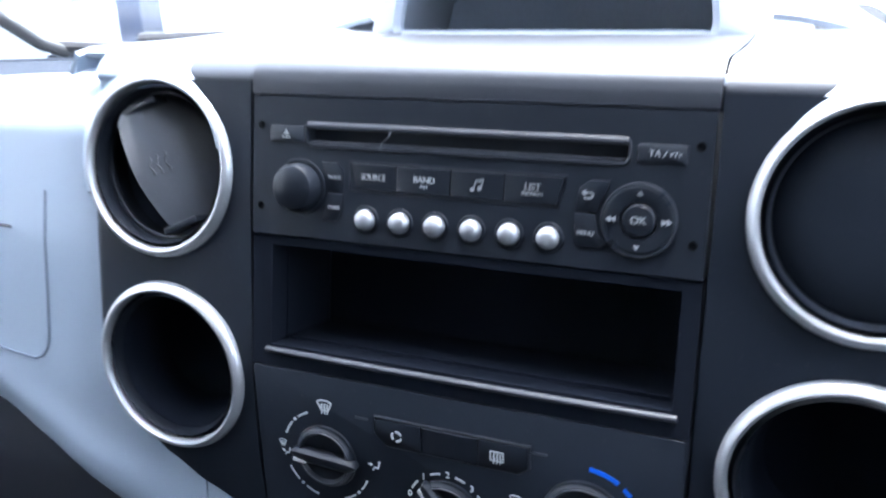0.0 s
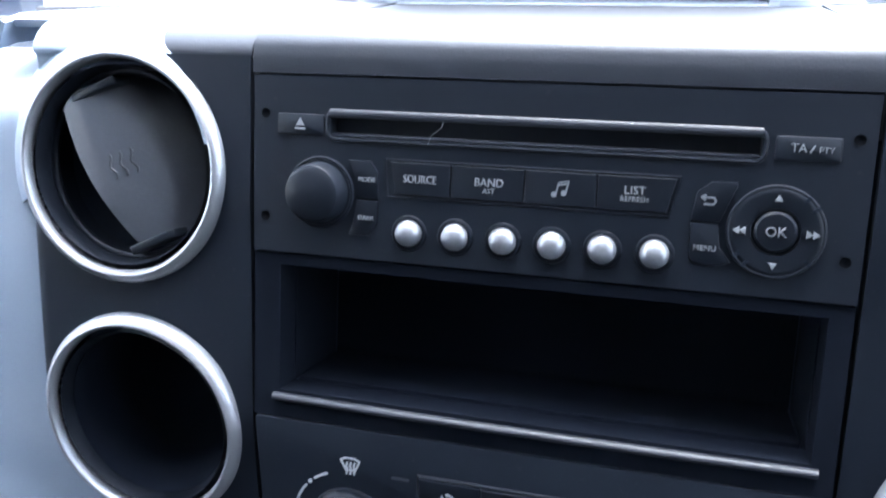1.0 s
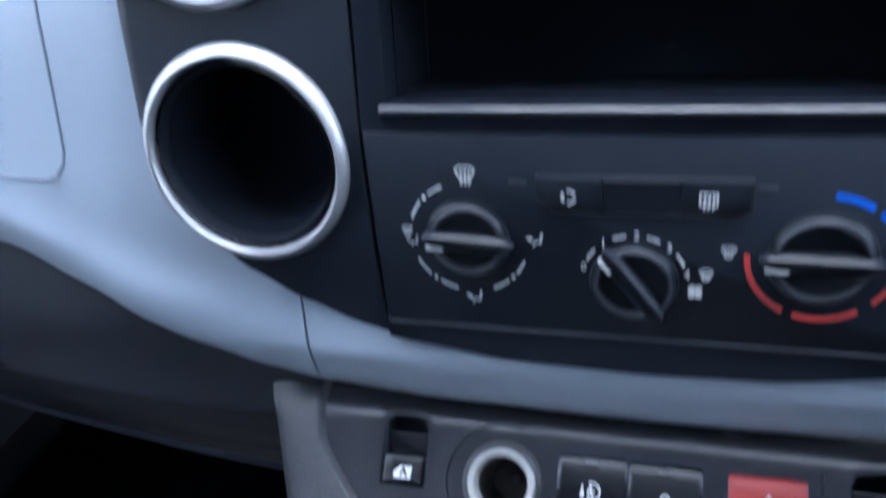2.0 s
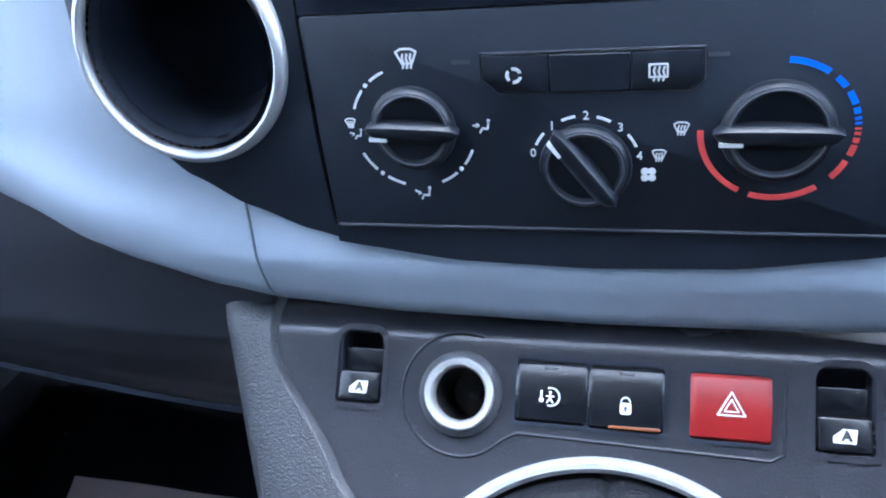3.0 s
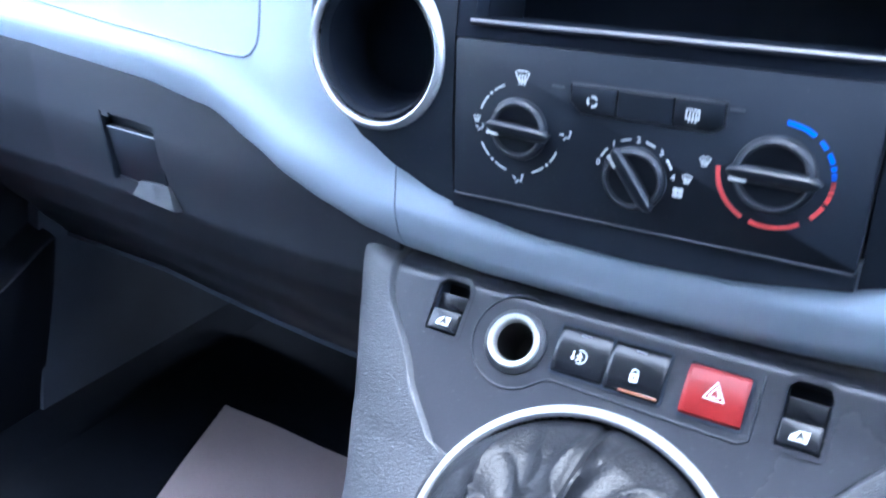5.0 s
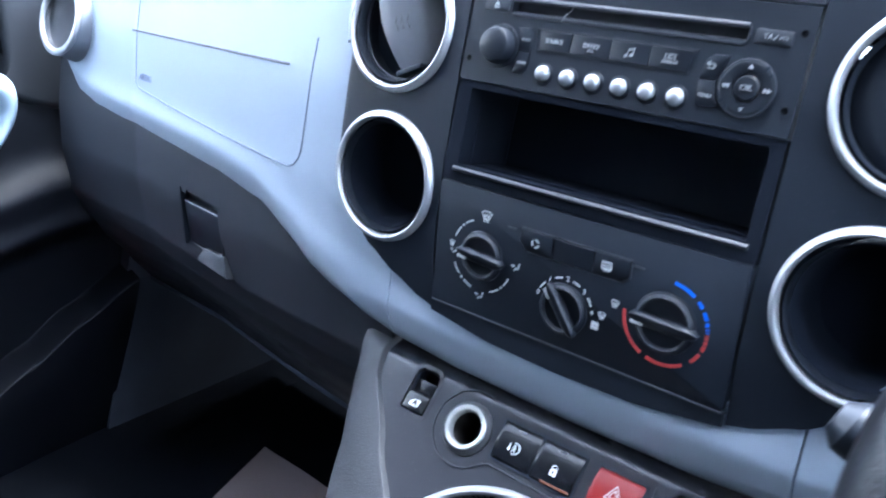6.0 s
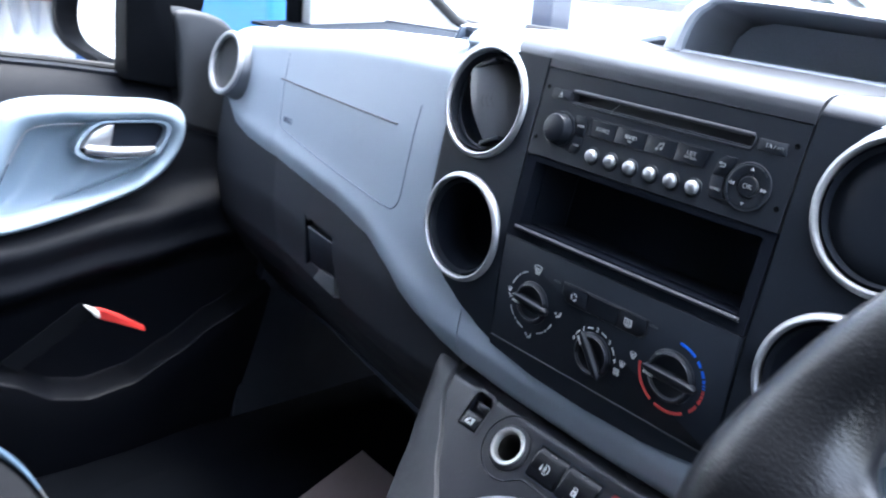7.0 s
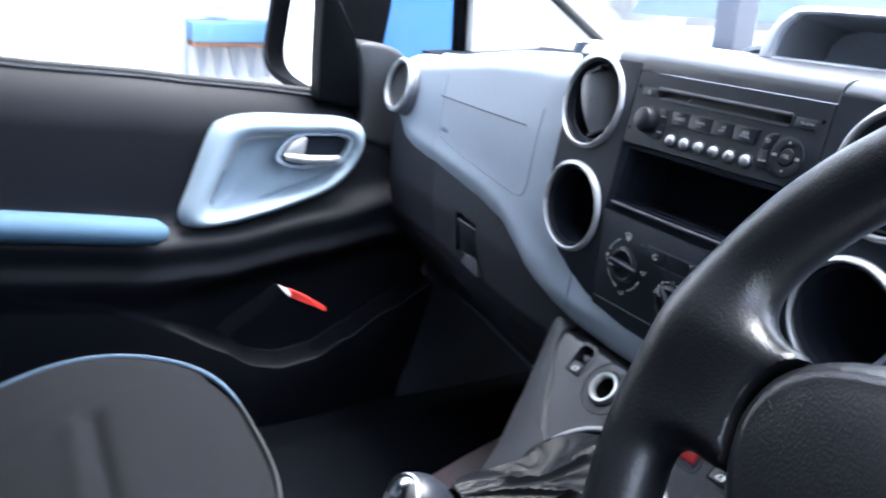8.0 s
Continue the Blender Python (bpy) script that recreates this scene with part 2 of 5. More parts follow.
def grid(fn, nu, nv, keep=None, thick=0.0, bm=None):
    """A sheet fn(s, t) over the unit square; keep(centre) says which faces stay; thick gives it depth behind its face (minus: before it)."""
    bm = bm or bmesh.new()
    vs = [[bm.verts.new(fn(i / nu, j / nv)) for j in range(nv + 1)] for i in range(nu + 1)]
    faces = []
    for i in range(nu):
        for j in range(nv):
            q = (vs[i][j], vs[i + 1][j], vs[i + 1][j + 1], vs[i][j + 1])
            c = (q[0].co + q[1].co + q[2].co + q[3].co) / 4
            if keep is None or keep(c):
                faces.append(bm.faces.new(q))
    bmesh.ops.delete(bm, geom=[v for v in bm.verts if not v.link_faces], context="VERTS")
    if thick:
        # a second skin behind the first, joined round the open edges
        bm.normal_update()
        front = list(bm.verts)
        back = {v: bm.verts.new(v.co - v.normal * thick) for v in front}
        rims = [e for e in bm.edges if len(e.link_faces) == 1]
        for f in faces:
            bm.faces.new([back[v] for v in reversed(f.verts)])
        for e in rims:
            a, b = e.verts
            bm.faces.new((a, b, back[b], back[a]))
    return bm


def box(x0, x1, y0, y1, z0, z1, r=0.0, bm=None, m=None):
    bm = bm or bmesh.new()
    made = bmesh.ops.create_cube(bm, size=1.0, matrix=(m or Matrix()) @ Matrix.Translation(((x0 + x1) / 2, (y0 + y1) / 2, (z0 + z1) / 2)) @ Matrix.Diagonal((x1 - x0, y1 - y0, z1 - z0, 1)))
    if r:
        edges = list({e for v in made["verts"] for e in v.link_edges})
        bmesh.ops.bevel(bm, geom=edges, offset=r, segments=3, profile=0.5, affect="EDGES")
    return bm


def strokes(lines, width, fr, w, bm=None, high=0.00025):
    """Printed strokes: thin raised bars along each polyline of (u, v)."""
    bm = bm or bmesh.new()
    for line in lines:
        for (u0, v0), (u1, v1) in zip(line, line[1:]):
            d = Vector((u1 - u0, v1 - v0))
            if d.length < 1e-7:
                continue
            d.normalize()
            e, s = d * width * 0.25, Vector((-d.y, d.x)) * width / 2
            a, b = Vector((u0, v0)) - e, Vector((u1, v1)) + e
            prism([tuple(a - s), tuple(b - s), tuple(b + s), tuple(a + s)], fr, w, w + high, bm=bm)
    return bm


def band(cu, cv, r, width, a0, a1, fr, w, n=None, bm=None, high=0.00025):
    """A printed arc."""
    n = n or max(3, int(abs(a1 - a0) / 4) + 2)
    return prism(circle(cu, cv, r + width / 2, n, a0, a1) + circle(cu, cv, r - width / 2, n, a0, a1)[::-1], fr, w, w + high, bm=bm)


def dot(cu, cv, r, fr, w, bm=None):
    return prism(circle(cu, cv, r, 10), fr, w, w + 0.00025, bm=bm)


def lettering(text, size, fr, u, v, w, high=0.0002, spread=1.0, bold=0.0):
    """Words in the built-in font, centred at (u, v) on the face."""
    cu = bpy.data.curves.new("words", "FONT")
    cu.body, cu.size, cu.align_x, cu.align_y, cu.extrude = text, size, "CENTER", "CENTER", high
    cu.resolution_u, cu.offset = 3, bold
    ob = bpy.data.objects.new("words", cu)
    scene.collection.objects.link(ob)
    me = bpy.data.meshes.new_from_object(ob.evaluated_get(bpy.context.evaluated_depsgraph_get()))
    bm = bmesh.new()
    bm.from_mesh(me)
    bpy.data.objects.remove(ob)
    bpy.data.curves.remove(cu)
    bpy.data.meshes.remove(me)
    bm.transform(fr @ Matrix.Translation((u, v, w)) @ Matrix.Diagonal((spread, 1, 1, 1)))
    return bm


def lerp(x, table):
    """Smooth value of a table of (x, y) rows."""
    if x <= table[0][0]:
        return table[0][1]
    for (a, p), (b, q) in zip(table, table[1:]):
        if x <= b:
            t = (x - a) / (b - a)
            t = t * t * (3 - 2 * t) * 0.35 + t * 0.65
            return p + (q - p) * t
    return table[-1][1]


def loop(pts, n=6):
    """A closed smooth outline through pts."""
    out, m = [], len(pts)
    for k in range(m):
        p0, p1, p2, p3 = (Vector(pts[(k + j - 1) % m]) for j in range(4))
        for j in range(n):
            t = j / n
            q = 0.5 * ((2 * p1) + (p2 - p0) * t + (2 * p0 - 5 * p1 + 4 * p2 - p3) * t * t + (3 * p1 - p0 - 3 * p2 + p3) * t ** 3)
            out.append((q.x, q.y))
    return out


def plate(us, vs, holes, fr, w, thick, bm=None):
    """A flat plate cut along the lines us and vs, with rectangular holes right through."""
    bm = bm or bmesh.new()
    us, vs = sorted(set(us)), sorted(set(vs))
    vv = [[bm.verts.new(fr @ Vector((u, v, w))) for v in vs] for u in us]
    for i in range(len(us) - 1):
        for j in range(len(vs) - 1):
            cu, cv = (us[i] + us[i + 1]) / 2, (vs[j] + vs[j + 1]) / 2
            if not any(a < cu < c and b < cv < d for a, b, c, d in holes):
                bm.faces.new((vv[i][j], vv[i + 1][j], vv[i + 1][j + 1], vv[i][j + 1]))
    bmesh.ops.delete(bm, geom=[v for v in bm.verts if not v.link_faces], context="VERTS")
    back = fr.to_3x3() @ Vector((0, 0, -thick))
    made = bmesh.ops.extrude_face_region(bm, geom=list(bm.faces), use_keep_orig=True)
    for g in made["geom"]:
        if isinstance(g, bmesh.types.BMVert):
            g.co += back
    return bm


def ridge(outline, r, fr, w, bm=None, n=8, closed=True):
    """A thin rounded bead along an outline on a face."""
    pts = [fr @ Vector((u, v, w)) for u, v in outline]
    if closed:
        pts.append(pts[0])
    return tube(pts, r, n=n, bm=bm, up=tuple(fr.to_3x3() @ Vector((0, 0, 1))), caps=not closed)


# ---- the car's shell ----
def solid(name, bm, material, label):
    """A single-mesh piece of the setting, in world metres."""
    bmesh.ops.recalc_face_normals(bm, faces=bm.faces)
    me = bpy.data.meshes.new(name)
    bm.to_mesh(me)
    bm.free()
    me.materials.append(material)
    me.polygons.foreach_set("use_smooth", [True] * len(me.polygons))
    me.set_sharp_from_angle(angle=radians(38))
    return tagged(new(name, me), label, kind="structure")


FLOOR_Z = 0.39
SIDE = 0.80
ground = solid("ground", box(-60, 60, -60, 60, -0.1, 0.0), mat("pale_concrete_yard", (0.36, 0.36, 0.35), 0.9, vary=0.2, vscale=0.8, bump=0.3, bscale=30), "pale concrete yard around the parked van")
solid("floor", box(-SIDE, SIDE, -1.9, 0.75, FLOOR_Z - 0.03, FLOOR_Z), CARPET, "black carpeted cabin floor with worn pile")
solid("wall_front", box(-SIDE, SIDE, 0.54, 0.60, FLOOR_Z, 0.955), FOOTWELL, "dark footwell bulkhead under the dashboard")
solid("wall_rear", box(-SIDE, SIDE, -1.94, -1.9, FLOOR_Z, 1.78), DOOR_DARK, "dark bulkhead closing the cabin at its back")
solid("ceiling", box(-0.66, 0.66, -1.9, -0.28, 1.74, 1.78), HEADLINE, "pale grey cloth headlining of the van's roof")
for sgn, nm in ((-1, "wall_passenger"), (1, "wall_driver")):
    solid(nm, box(sgn * SIDE - 0.02, sgn * SIDE + 0.02, -1.9, 0.75, FLOOR_Z - 0.02, 0.80), FOOTWELL, "dark lower body side under the door")
# roof rails and cant rails
for sgn, nm in ((-1, "trim_rail_passenger"), (1, "trim_rail_driver")):
    solid(nm, tube([(sgn * 0.70, -1.92, 1.72), (sgn * 0.70, -0.2, 1.72)], 0.06), HEADLINE, "pale grey trim along the roof's edge")

# ---- passenger side of the dashboard ----
EDGE = [(0.0, -0.1985), (0.047, -0.197), (0.092, -0.191), (0.107, -0.187), (0.131, -0.177), (0.152, -0.164), (0.167, -0.149), (0.180, -0.128), (0.1875, -0.105), (0.1905, -0.05)]
LOW = [(0.0, -0.2325), (0.079, -0.2308), (0.134, -0.2265), (0.161, -0.2215), (0.19, -0.2125), (0.214, -0.2035), (0.248, -0.189), (0.289, -0.1745), (0.356, -0.166), (0.459, -0.162), (0.55, -0.158), (0.61, -0.152), (0.65, -0.142), (0.675, -0.122), (0.69, -0.09)]
DEPTH = [(-0.25, 0.040), (-0.205, 0.023), (-0.19, 0.018), (-0.145, 0.0075), (-0.108, 0.003), (-0.05, 0.001), (-0.03, 0.0), (0.05, 0.0)]
SKIN = [(-0.25, 0.040), (-0.225, 0.0290), (-0.20, 0.0215), (-0.178, 0.0178), (-0.127, 0.0115), (-0.06, 0.005), (0.0, 0.004)]


RU, RL = (0.1482, -0.0212), (0.1438, -0.1165)
RUO, RLO = 0.0423, 0.0420


def smooth_step(k):
    return k * k * (3 - 2 * k)


def away(x):
    d = max(0.0, -x - 0.21)
    return 0.05 * (min(d, 0.32) / 0.32) ** 1.35 + 0.06 * max(0.0, d - 0.32)


def skin(x, z):
    """Depth of the painted dash skin."""
    y = lerp(z, SKIN) + away(x)
    low = lerp(abs(x), LOW)
    k = max(0.0, 1 - (z - low) / 0.012)
    turn_in = 0.010 + 0.002 * smooth_step(min(1.0, max(0.0, (-x - 0.14) / 0.1)))
    chamfer = max(0.0, 1 - (z - low) / 0.027) * smooth_step(min(1.0, max(0.0, (-x - 0.20) / 0.08)))
    return y + turn_in * k * k + 0.0075 * chamfer - 0.0022 * math.exp(-((z - (low + 0.026)) / 0.014) ** 2)


def crest(x):
    return lerp(-x, [(0.09, 0.030), (0.26, 0.0265), (0.37, 0.0225), (0.45, 0.016), (0.67, -0.004)])


def ring_free(c):
    return all(math.hypot(abs(c.x) - u, c.z - v) > r for (u, v), r in ((RU, RUO - 0.003), (RL, RLO - 0.003)))


def skin_sheet(x0, x1, nx, top):
    def fn(s, t):
        x = x0 + (x1 - x0) * s
        low = lerp(abs(x), LOW)
        if top == "edge":
            z = low + (lerp(abs(x), EDGE) + 0.012 - low) * t
            return Vector((x, skin(x, z), z))
        zt = crest(x)
        z1 = zt - 0.036
        if t < 0.55:
            z = low + (z1 - low) * (t / 0.55)
            return Vector((x, skin(x, z), z))
        y1 = skin(x, z1)
        if t < 0.8:
            a = (t - 0.55) / 0.25 * math.pi / 2
            return Vector((x, y1 + 0.058 * (1 - math.cos(a)), z1 + 0.032 * math.sin(a)))
        k = (t - 0.8) / 0.2
        return Vector((x, y1 + 0.058 + k * (0.130 - y1 - 0.058), z1 + 0.032 + 0.006 * k))
    return grid(fn, nx, 60, ring_free, thick=0.004)


dash = thing("passenger_dash_panel", (-0.4, 0.05, -0.1), "pale blue-grey painted dashboard panel before the passenger", "dashboard")
bm = skin_sheet(-0.69, -0.186, 120, "top")
part("face", bm, PALE, dash)
part("corner_skin", skin_sheet(-0.186, -0.1347, 34, "edge"), PALE, dash)
# side cheek towards the door
part("cheek", grid(lambda s, t: Vector((-0.69, skin(-0.69, -0.09) + 0.16 * s, -0.125 + t * (crest(-0.69) + 0.105))), 6, 6, thick=0.004), PALE, dash)
FLUSH = [(0.0045, 0.0), (0.0035, 0.0150), (0.0012, 0.0186), (0.0030, 0.0235), (0.0080, 0.0285), (0.017, 0.0320), (0.035, 0.035), (0.08, 0.042), (0.165, 0.058)]


def cap_sheet(x0, x1, prof, nx=60):
    n = len(prof) - 1

    def fn(s, t):
        k = min(int(t * n + 1e-6), n - 1)
        f = t * n - k
        p0, p1, p2, p3 = (Vector(prof[min(max(k + j, 0), n)]) for j in (-1, 0, 1, 2))
        q = 0.5 * ((2 * p1) + (p2 - p0) * f + (2 * p0 - 5 * p1 + 4 * p2 - p3) * f * f + (3 * p1 - p0 - 3 * p2 + p3) * f ** 3)
        return Vector((x0 + (x1 - x0) * s, q.x, q.y))
    return grid(fn, nx, n * 6, lambda c: c.y > 0.012 or (ring_free(c) and c.x > -0.1855), thick=0.003)


part("vent_cowl", cap_sheet(-0.2030, -0.1400, FLUSH), PALE, dash)
part("cowl_side", grid(lambda s, t: (lambda p: Vector((-0.2030 - 0.006 * s, p[0] + 0.002 * s, p[1] - 0.010 * s)))(FLUSH[min(4 + int(t * 4 + 1e-6), 8)]), 6, 4, thick=0.002), PALE, dash)
# airbag lid: its groove, tear line and word
air = [(-0.522, -0.03), (-0.522, -0.104)] + [(-0.510 + 0.012 * math.cos(a), -0.104 + 0.008 * math.sin(a)) for a in (math.pi * 1.15, math.pi * 1.35)] + [(-0.505, -0.1125), (-0.40, -0.121), (-0.262, -0.1305)]
air += [(-0.248 + 0.016 * math.cos(radians(a)), -0.115 + 0.016 * math.sin(radians(a))) for a in (-80, -55, -30, -8)] + [(-0.228, -0.08), (-0.224, -0.03)]
fine_air = []
for (a, b), (c, d) in zip(air, air[1:]):
    for k in range(6):
        fine_air.append((a + (c - a) * k / 6, b + (d - b) * k / 6))
part("airbag_groove", tube([(x, skin(x, z) + 0.0002, z) for x, z in fine_air], 0.0008, n=6, up=(0, 1, 0)), mat("groove_paint", (0.13, 0.16, 0.205), 0.7), dash, "dark groove round the airbag lid")
part("tear_line", tube([(-0.533 + 0.28 * k / 24, skin(-0.533 + 0.28 * k / 24, -0.0595), -0.0595) for k in range(25)], 0.0009, n=6, up=(0, 1, 0)), DARK_PRINT, dash, "thin dark slot line")
fa = frame_at((-0.497, skin(-0.497, -0.1) - 0.0006, -0.1005), 4, -11)
part("airbag_word", lettering("AIRBAG", 0.0085, fa, 0, 0, 0), mat("blue_grey_print", (0.10, 0.13, 0.19), 0.6), dash, "embossed airbag word")

# trim strip under the centre console
strip = thing("dash_trim_strip", (0, 0.03, -0.21), "pale blue curved trim strip under the heater panel", "dashboard trim")
part("strip", skin_sheet(-0.1335, 0.1335, 60, "edge"), PALE, strip)
rstrip = thing("driver_dash_trim", (0.2, 0.03, -0.2), "pale blue trim strip on the driver's side", "dashboard trim")


def right_sheet(s, t):
    x = 0.1347 + 0.065 * s
    low = lerp(x, LOW)
    z = low + (lerp(x, EDGE) + 0.012 - low) * t
    return Vector((x, skin(x, z), z))


part("strip", grid(right_sheet, 14, 30, thick=0.004), PALE, rstrip)

# ---- black centre console ----
console = thing("centre_console", (0, 0.01, -0.1), "soft black centre console face around the radio", "console")


def panel_keep(c):
    if abs(c.x) > RU[0] + 0.004 and c.z > RU[1] + 0.006:
        return False
    for (u, v), r in ((RU, RUO - 0.0045), (RL, RLO - 0.0045)):
        if math.hypot(abs(c.x) - u, c.z - v) < r:
            return False
    return True


def side_sheet(sgn):
    def fn(s, t):
        x = 0.0968 + 0.0937 * (1 - (1 - s) ** 1.4)
        low = lerp(x, EDGE)
        z = low + (0.0185 - low) * t
        k = max(0.0, (x - 0.183) / 0.0075)
        return Vector((sgn * x, lerp(z, DEPTH) + 0.005 * k * k, z))
    return grid(fn, 84, 150, panel_keep, thick=0.003 * sgn)


for sgn in (-1, 1):
    part("side_panel", side_sheet(sgn), BLACK, console)
PADP = [(0.0, 0.0132), (0.0, 0.0165), (0.0003, 0.0198), (0.0016, 0.0238), (0.0050, 0.0278), (0.011, 0.0306), (0.022, 0.0330), (0.045, 0.0365), (0.09, 0.0438), (0.150, 0.0545)]
part("top_pad", cap_sheet(-0.0958, 0.0958, PADP, 24), PAD_FACE, console, "dark grey padded top above the radio")
part("top_pad", cap_sheet(-0.1395, -0.0968, FLUSH), PAD_FACE, console, "dark grey padded top above the radio")
part("top_pad", cap_sheet(0.0968, 0.1395, FLUSH), PAD_FACE, console, "dark grey padded top above the radio")


def collar(sgn):
    """A pale hood that hugs the upper ring over its top and outer side."""
    def fn(s, t):
        a = radians(15 + 185 * s)
        wd = 0.0005 + 0.0125 * smooth_step(min(s / 0.35, 1.0))
        r = RUO - 0.0035 + wd * t
        return Vector((sgn * (RU[0] - 0.0 + -r * math.cos(a)), -0.0030 * (1 - t) ** 1.5 + 0.0065 * t * t, RU[1] + r * math.sin(a)))
    return grid(fn, 60, 8, thick=0.002 * sgn)


rcowl = thing("driver_vent_cowl", (0.15, 0.03, 0.0), "pale blue cowl over the driver's round air vent", "dashboard trim")
for sgn, ob in ((-1, dash), (1, rcowl)):
    part("vent_hood", collar(sgn), PALE, ob)
part("cowl", cap_sheet(0.1400, 0.26, FLUSH), PALE, rcowl)
part("skirt", grid(lambda s, t: Vector((0.2015 + 0.06 * s, 0.004 + 0.03 * s, -0.2 + 0.19 * t)), 8, 10, thick=0.003), PALE, rcowl)


# ---- round air vents and cups ----
def vent_ring(ob, fr, r_out, tube_r=0.0032):
    rc = r_out - tube_r
    section = [(0.0, -0.002), (0.0001, 0.0006), (0.0008, 0.0020), (0.0020, 0.0033), (0.0031, 0.0038), (0.0039, 0.0035), (0.0044, 0.0026), (0.0046, 0.001), (0.0046, -0.002)]
    part("ring", lathe([(r_out - a, w) for a, w in section], fr, n=80, closed=True), SILVER, ob, "satin silver ring")
    part("collar", lathe([(rc - 0.0035, 0.001), (rc - 0.0045, -0.002), (rc - 0.0055, -0.012), (rc - 0.006, -0.030)], fr, n=64), BUTTON, ob)


def air_vent(name, fr, r_out, flap_turn, o, label):
    ob = thing(name, o, label, "air vent", group="round air vents on the dashboard")
    vent_ring(ob, fr, r_out)
    r = r_out - 0.0072
    part("bowl", lathe([(r + 0.001, -0.008), (r, -0.014), (r * 0.85, -0.022), (r * 0.5, -0.028), (1e-7, -0.030)], fr, n=48), DEEP, ob)
    if flap_turn is None:
        part("closed_flap", lathe([(r - 0.0005, -0.006), (r - 0.002, -0.0045), (r * 0.6, -0.0022), (1e-7, -0.0014)], fr, n=48), BLACK, ob, "closed dark flap")
        return ob
    # the swivelling drum with its single broad blade
    drum = fr @ Matrix.Rotation(radians(flap_turn), 4, "Z")
    part("drum_rim", lathe(torus_profile(r - 0.0012, 0.0016, -0.0070, 10), drum, n=56, closed=True), BUTTON, ob)

    def blade(s, t):
        v = (2 * t - 1) * (r - 0.0035)
        half = math.sqrt(max(0, (r - 0.003) ** 2 - v * v))
        lo, hi = -min(0.0140 + 0.0035 * math.cos((2 * t - 1) * 1.5), half * 0.95) + 0.010 * (1 - t), half * 0.95
        u = lo + s * (hi - lo)
        roll = max(0.0, (u + 0.008) / 0.020)
        return drum @ Vector((u, v, -0.004 + 0.006 * math.cos((2 * t - 1) * 1.2) - 0.0110 * (roll ** 1.8 if roll < 1 else 1.2 * roll - 0.2)))

    bl = part("blade", grid(blade, 24, 28, thick=0.002), FLAP, ob, "grey curved vent blade")
    for k in (-1, 0, 1):
        part("heat_mark", tube([drum @ Vector((k * 0.0033 + 0.001 + 0.0007 * math.sin(j * 0.55), -0.004 + j * 0.00055, 0.0024 - 0.0110 * max(0.0, (k * 0.0033 + 0.009) / 0.020) ** 1.8 - 0.0001 * (j - 8) ** 2 / 16)) for j in range(17)], 0.00045, n=6, up=(0, 1, 0)), FLAP_MARK, bl, "raised wavy line")
    for sv in (-1, 1):
        part("blade_clip", box(-0.010, 0.010, sv * (r - 0.006) - 0.0016, sv * (r - 0.006) + 0.0016, -0.010, -0.001, 0.0007, m=drum), BUTTON, ob)
    return ob


def cup(name, fr, r_out, o, label):
    ob = thing(name, o, label, "storage cup", group="round storage cups in the console")
    vent_ring(ob, fr, r_out)
    r = r_out - 0.0095
    part("bowl", lathe([(r + 0.001, -0.004), (r - 0.001, -0.010), (r - 0.003, -0.024), (r - 0.006, -0.028), (1e-7, -0.029)], fr, n=48), POCKET, ob)
    return ob


for sgn in (-1, 1):
    air_vent("air_vent", frame_at((sgn * RU[0] + (0.0012 if sgn > 0 else 0), 0.0, RU[1]), 0), RUO, 24 if sgn < 0 else None, (sgn * RU[0], 0, RU[1]), "round black air vent with silver ring and grey blade")
    cup("storage_cup", frame_at((sgn * RL[0] + (0.0030 if sgn > 0 else 0), 0.0035, RL[1]), -7), RLO, (sgn * RL[0], 0.008, RL[1]), "round black storage cup with silver ring")
fv = frame_at((-0.655, 0.049, -0.0622), 3, 0)
vl = thing("air_vent", (-0.655, 0.055, -0.06), "round black air vent with silver ring beside the door", "air vent", group="round air vents on the dashboard")
part("ring", lathe(torus_profile(0.0355, 0.0038, 0.002, 14, 0.85), fv, n=60, closed=True), SILVER, vl, "satin silver ring")
part("housing", lathe([(0.0365, 0.001), (0.0385, -0.002), (0.0392, -0.008), (0.0425, -0.022), (0.050, -0.034)], fv, n=56), PAD, vl, "grey collar let into the panel")
part("bowl", lathe([(0.034, 0.001), (0.032, -0.004), (0.028, -0.006), (1e-7, -0.004)], fv, n=48), FLAP_MARK, vl)

# ---- radio ----
radio = thing("car_radio", (0, 0.0, -0.02), "black car radio with six silver preset buttons", "car radio")
SLOT = (-0.0675, -0.0068, 0.0655, 0.0004)
part("fascia", plate([-0.0952, SLOT[0], SLOT[2], 0.0952], [-0.0466, SLOT[1], SLOT[3], 0.0124], [SLOT], FACE, 0.0, 0.02), RADIO, radio)
slot = part("disc_slot", box(SLOT[0], SLOT[2], 0.0055, 0.012, SLOT[1], SLOT[3]), RADIO, radio, "dark disc slot")
part("slot_lip", ridge(rrect(SLOT[0] - 0.001, SLOT[1] - 0.0008, SLOT[2] + 0.001, SLOT[3] + 0.0012, 0.003), 0.0007, FACE, 0.0001), BUTTON, slot)
part("slot_brow", tube([(SLOT[0] + (SLOT[2] - SLOT[0]) * k / 8, -0.0004, SLOT[3] + 0.0004) for k in range(9)], 0.0014, n=10, flat=0.5, up=(0, 1, 0)), LIP, slot, "pale upper lip")
part("slot_shelf", box(SLOT[0], SLOT[2], 0.0008, 0.0056, -0.0067, -0.0056, 0.0004), LIP, slot)
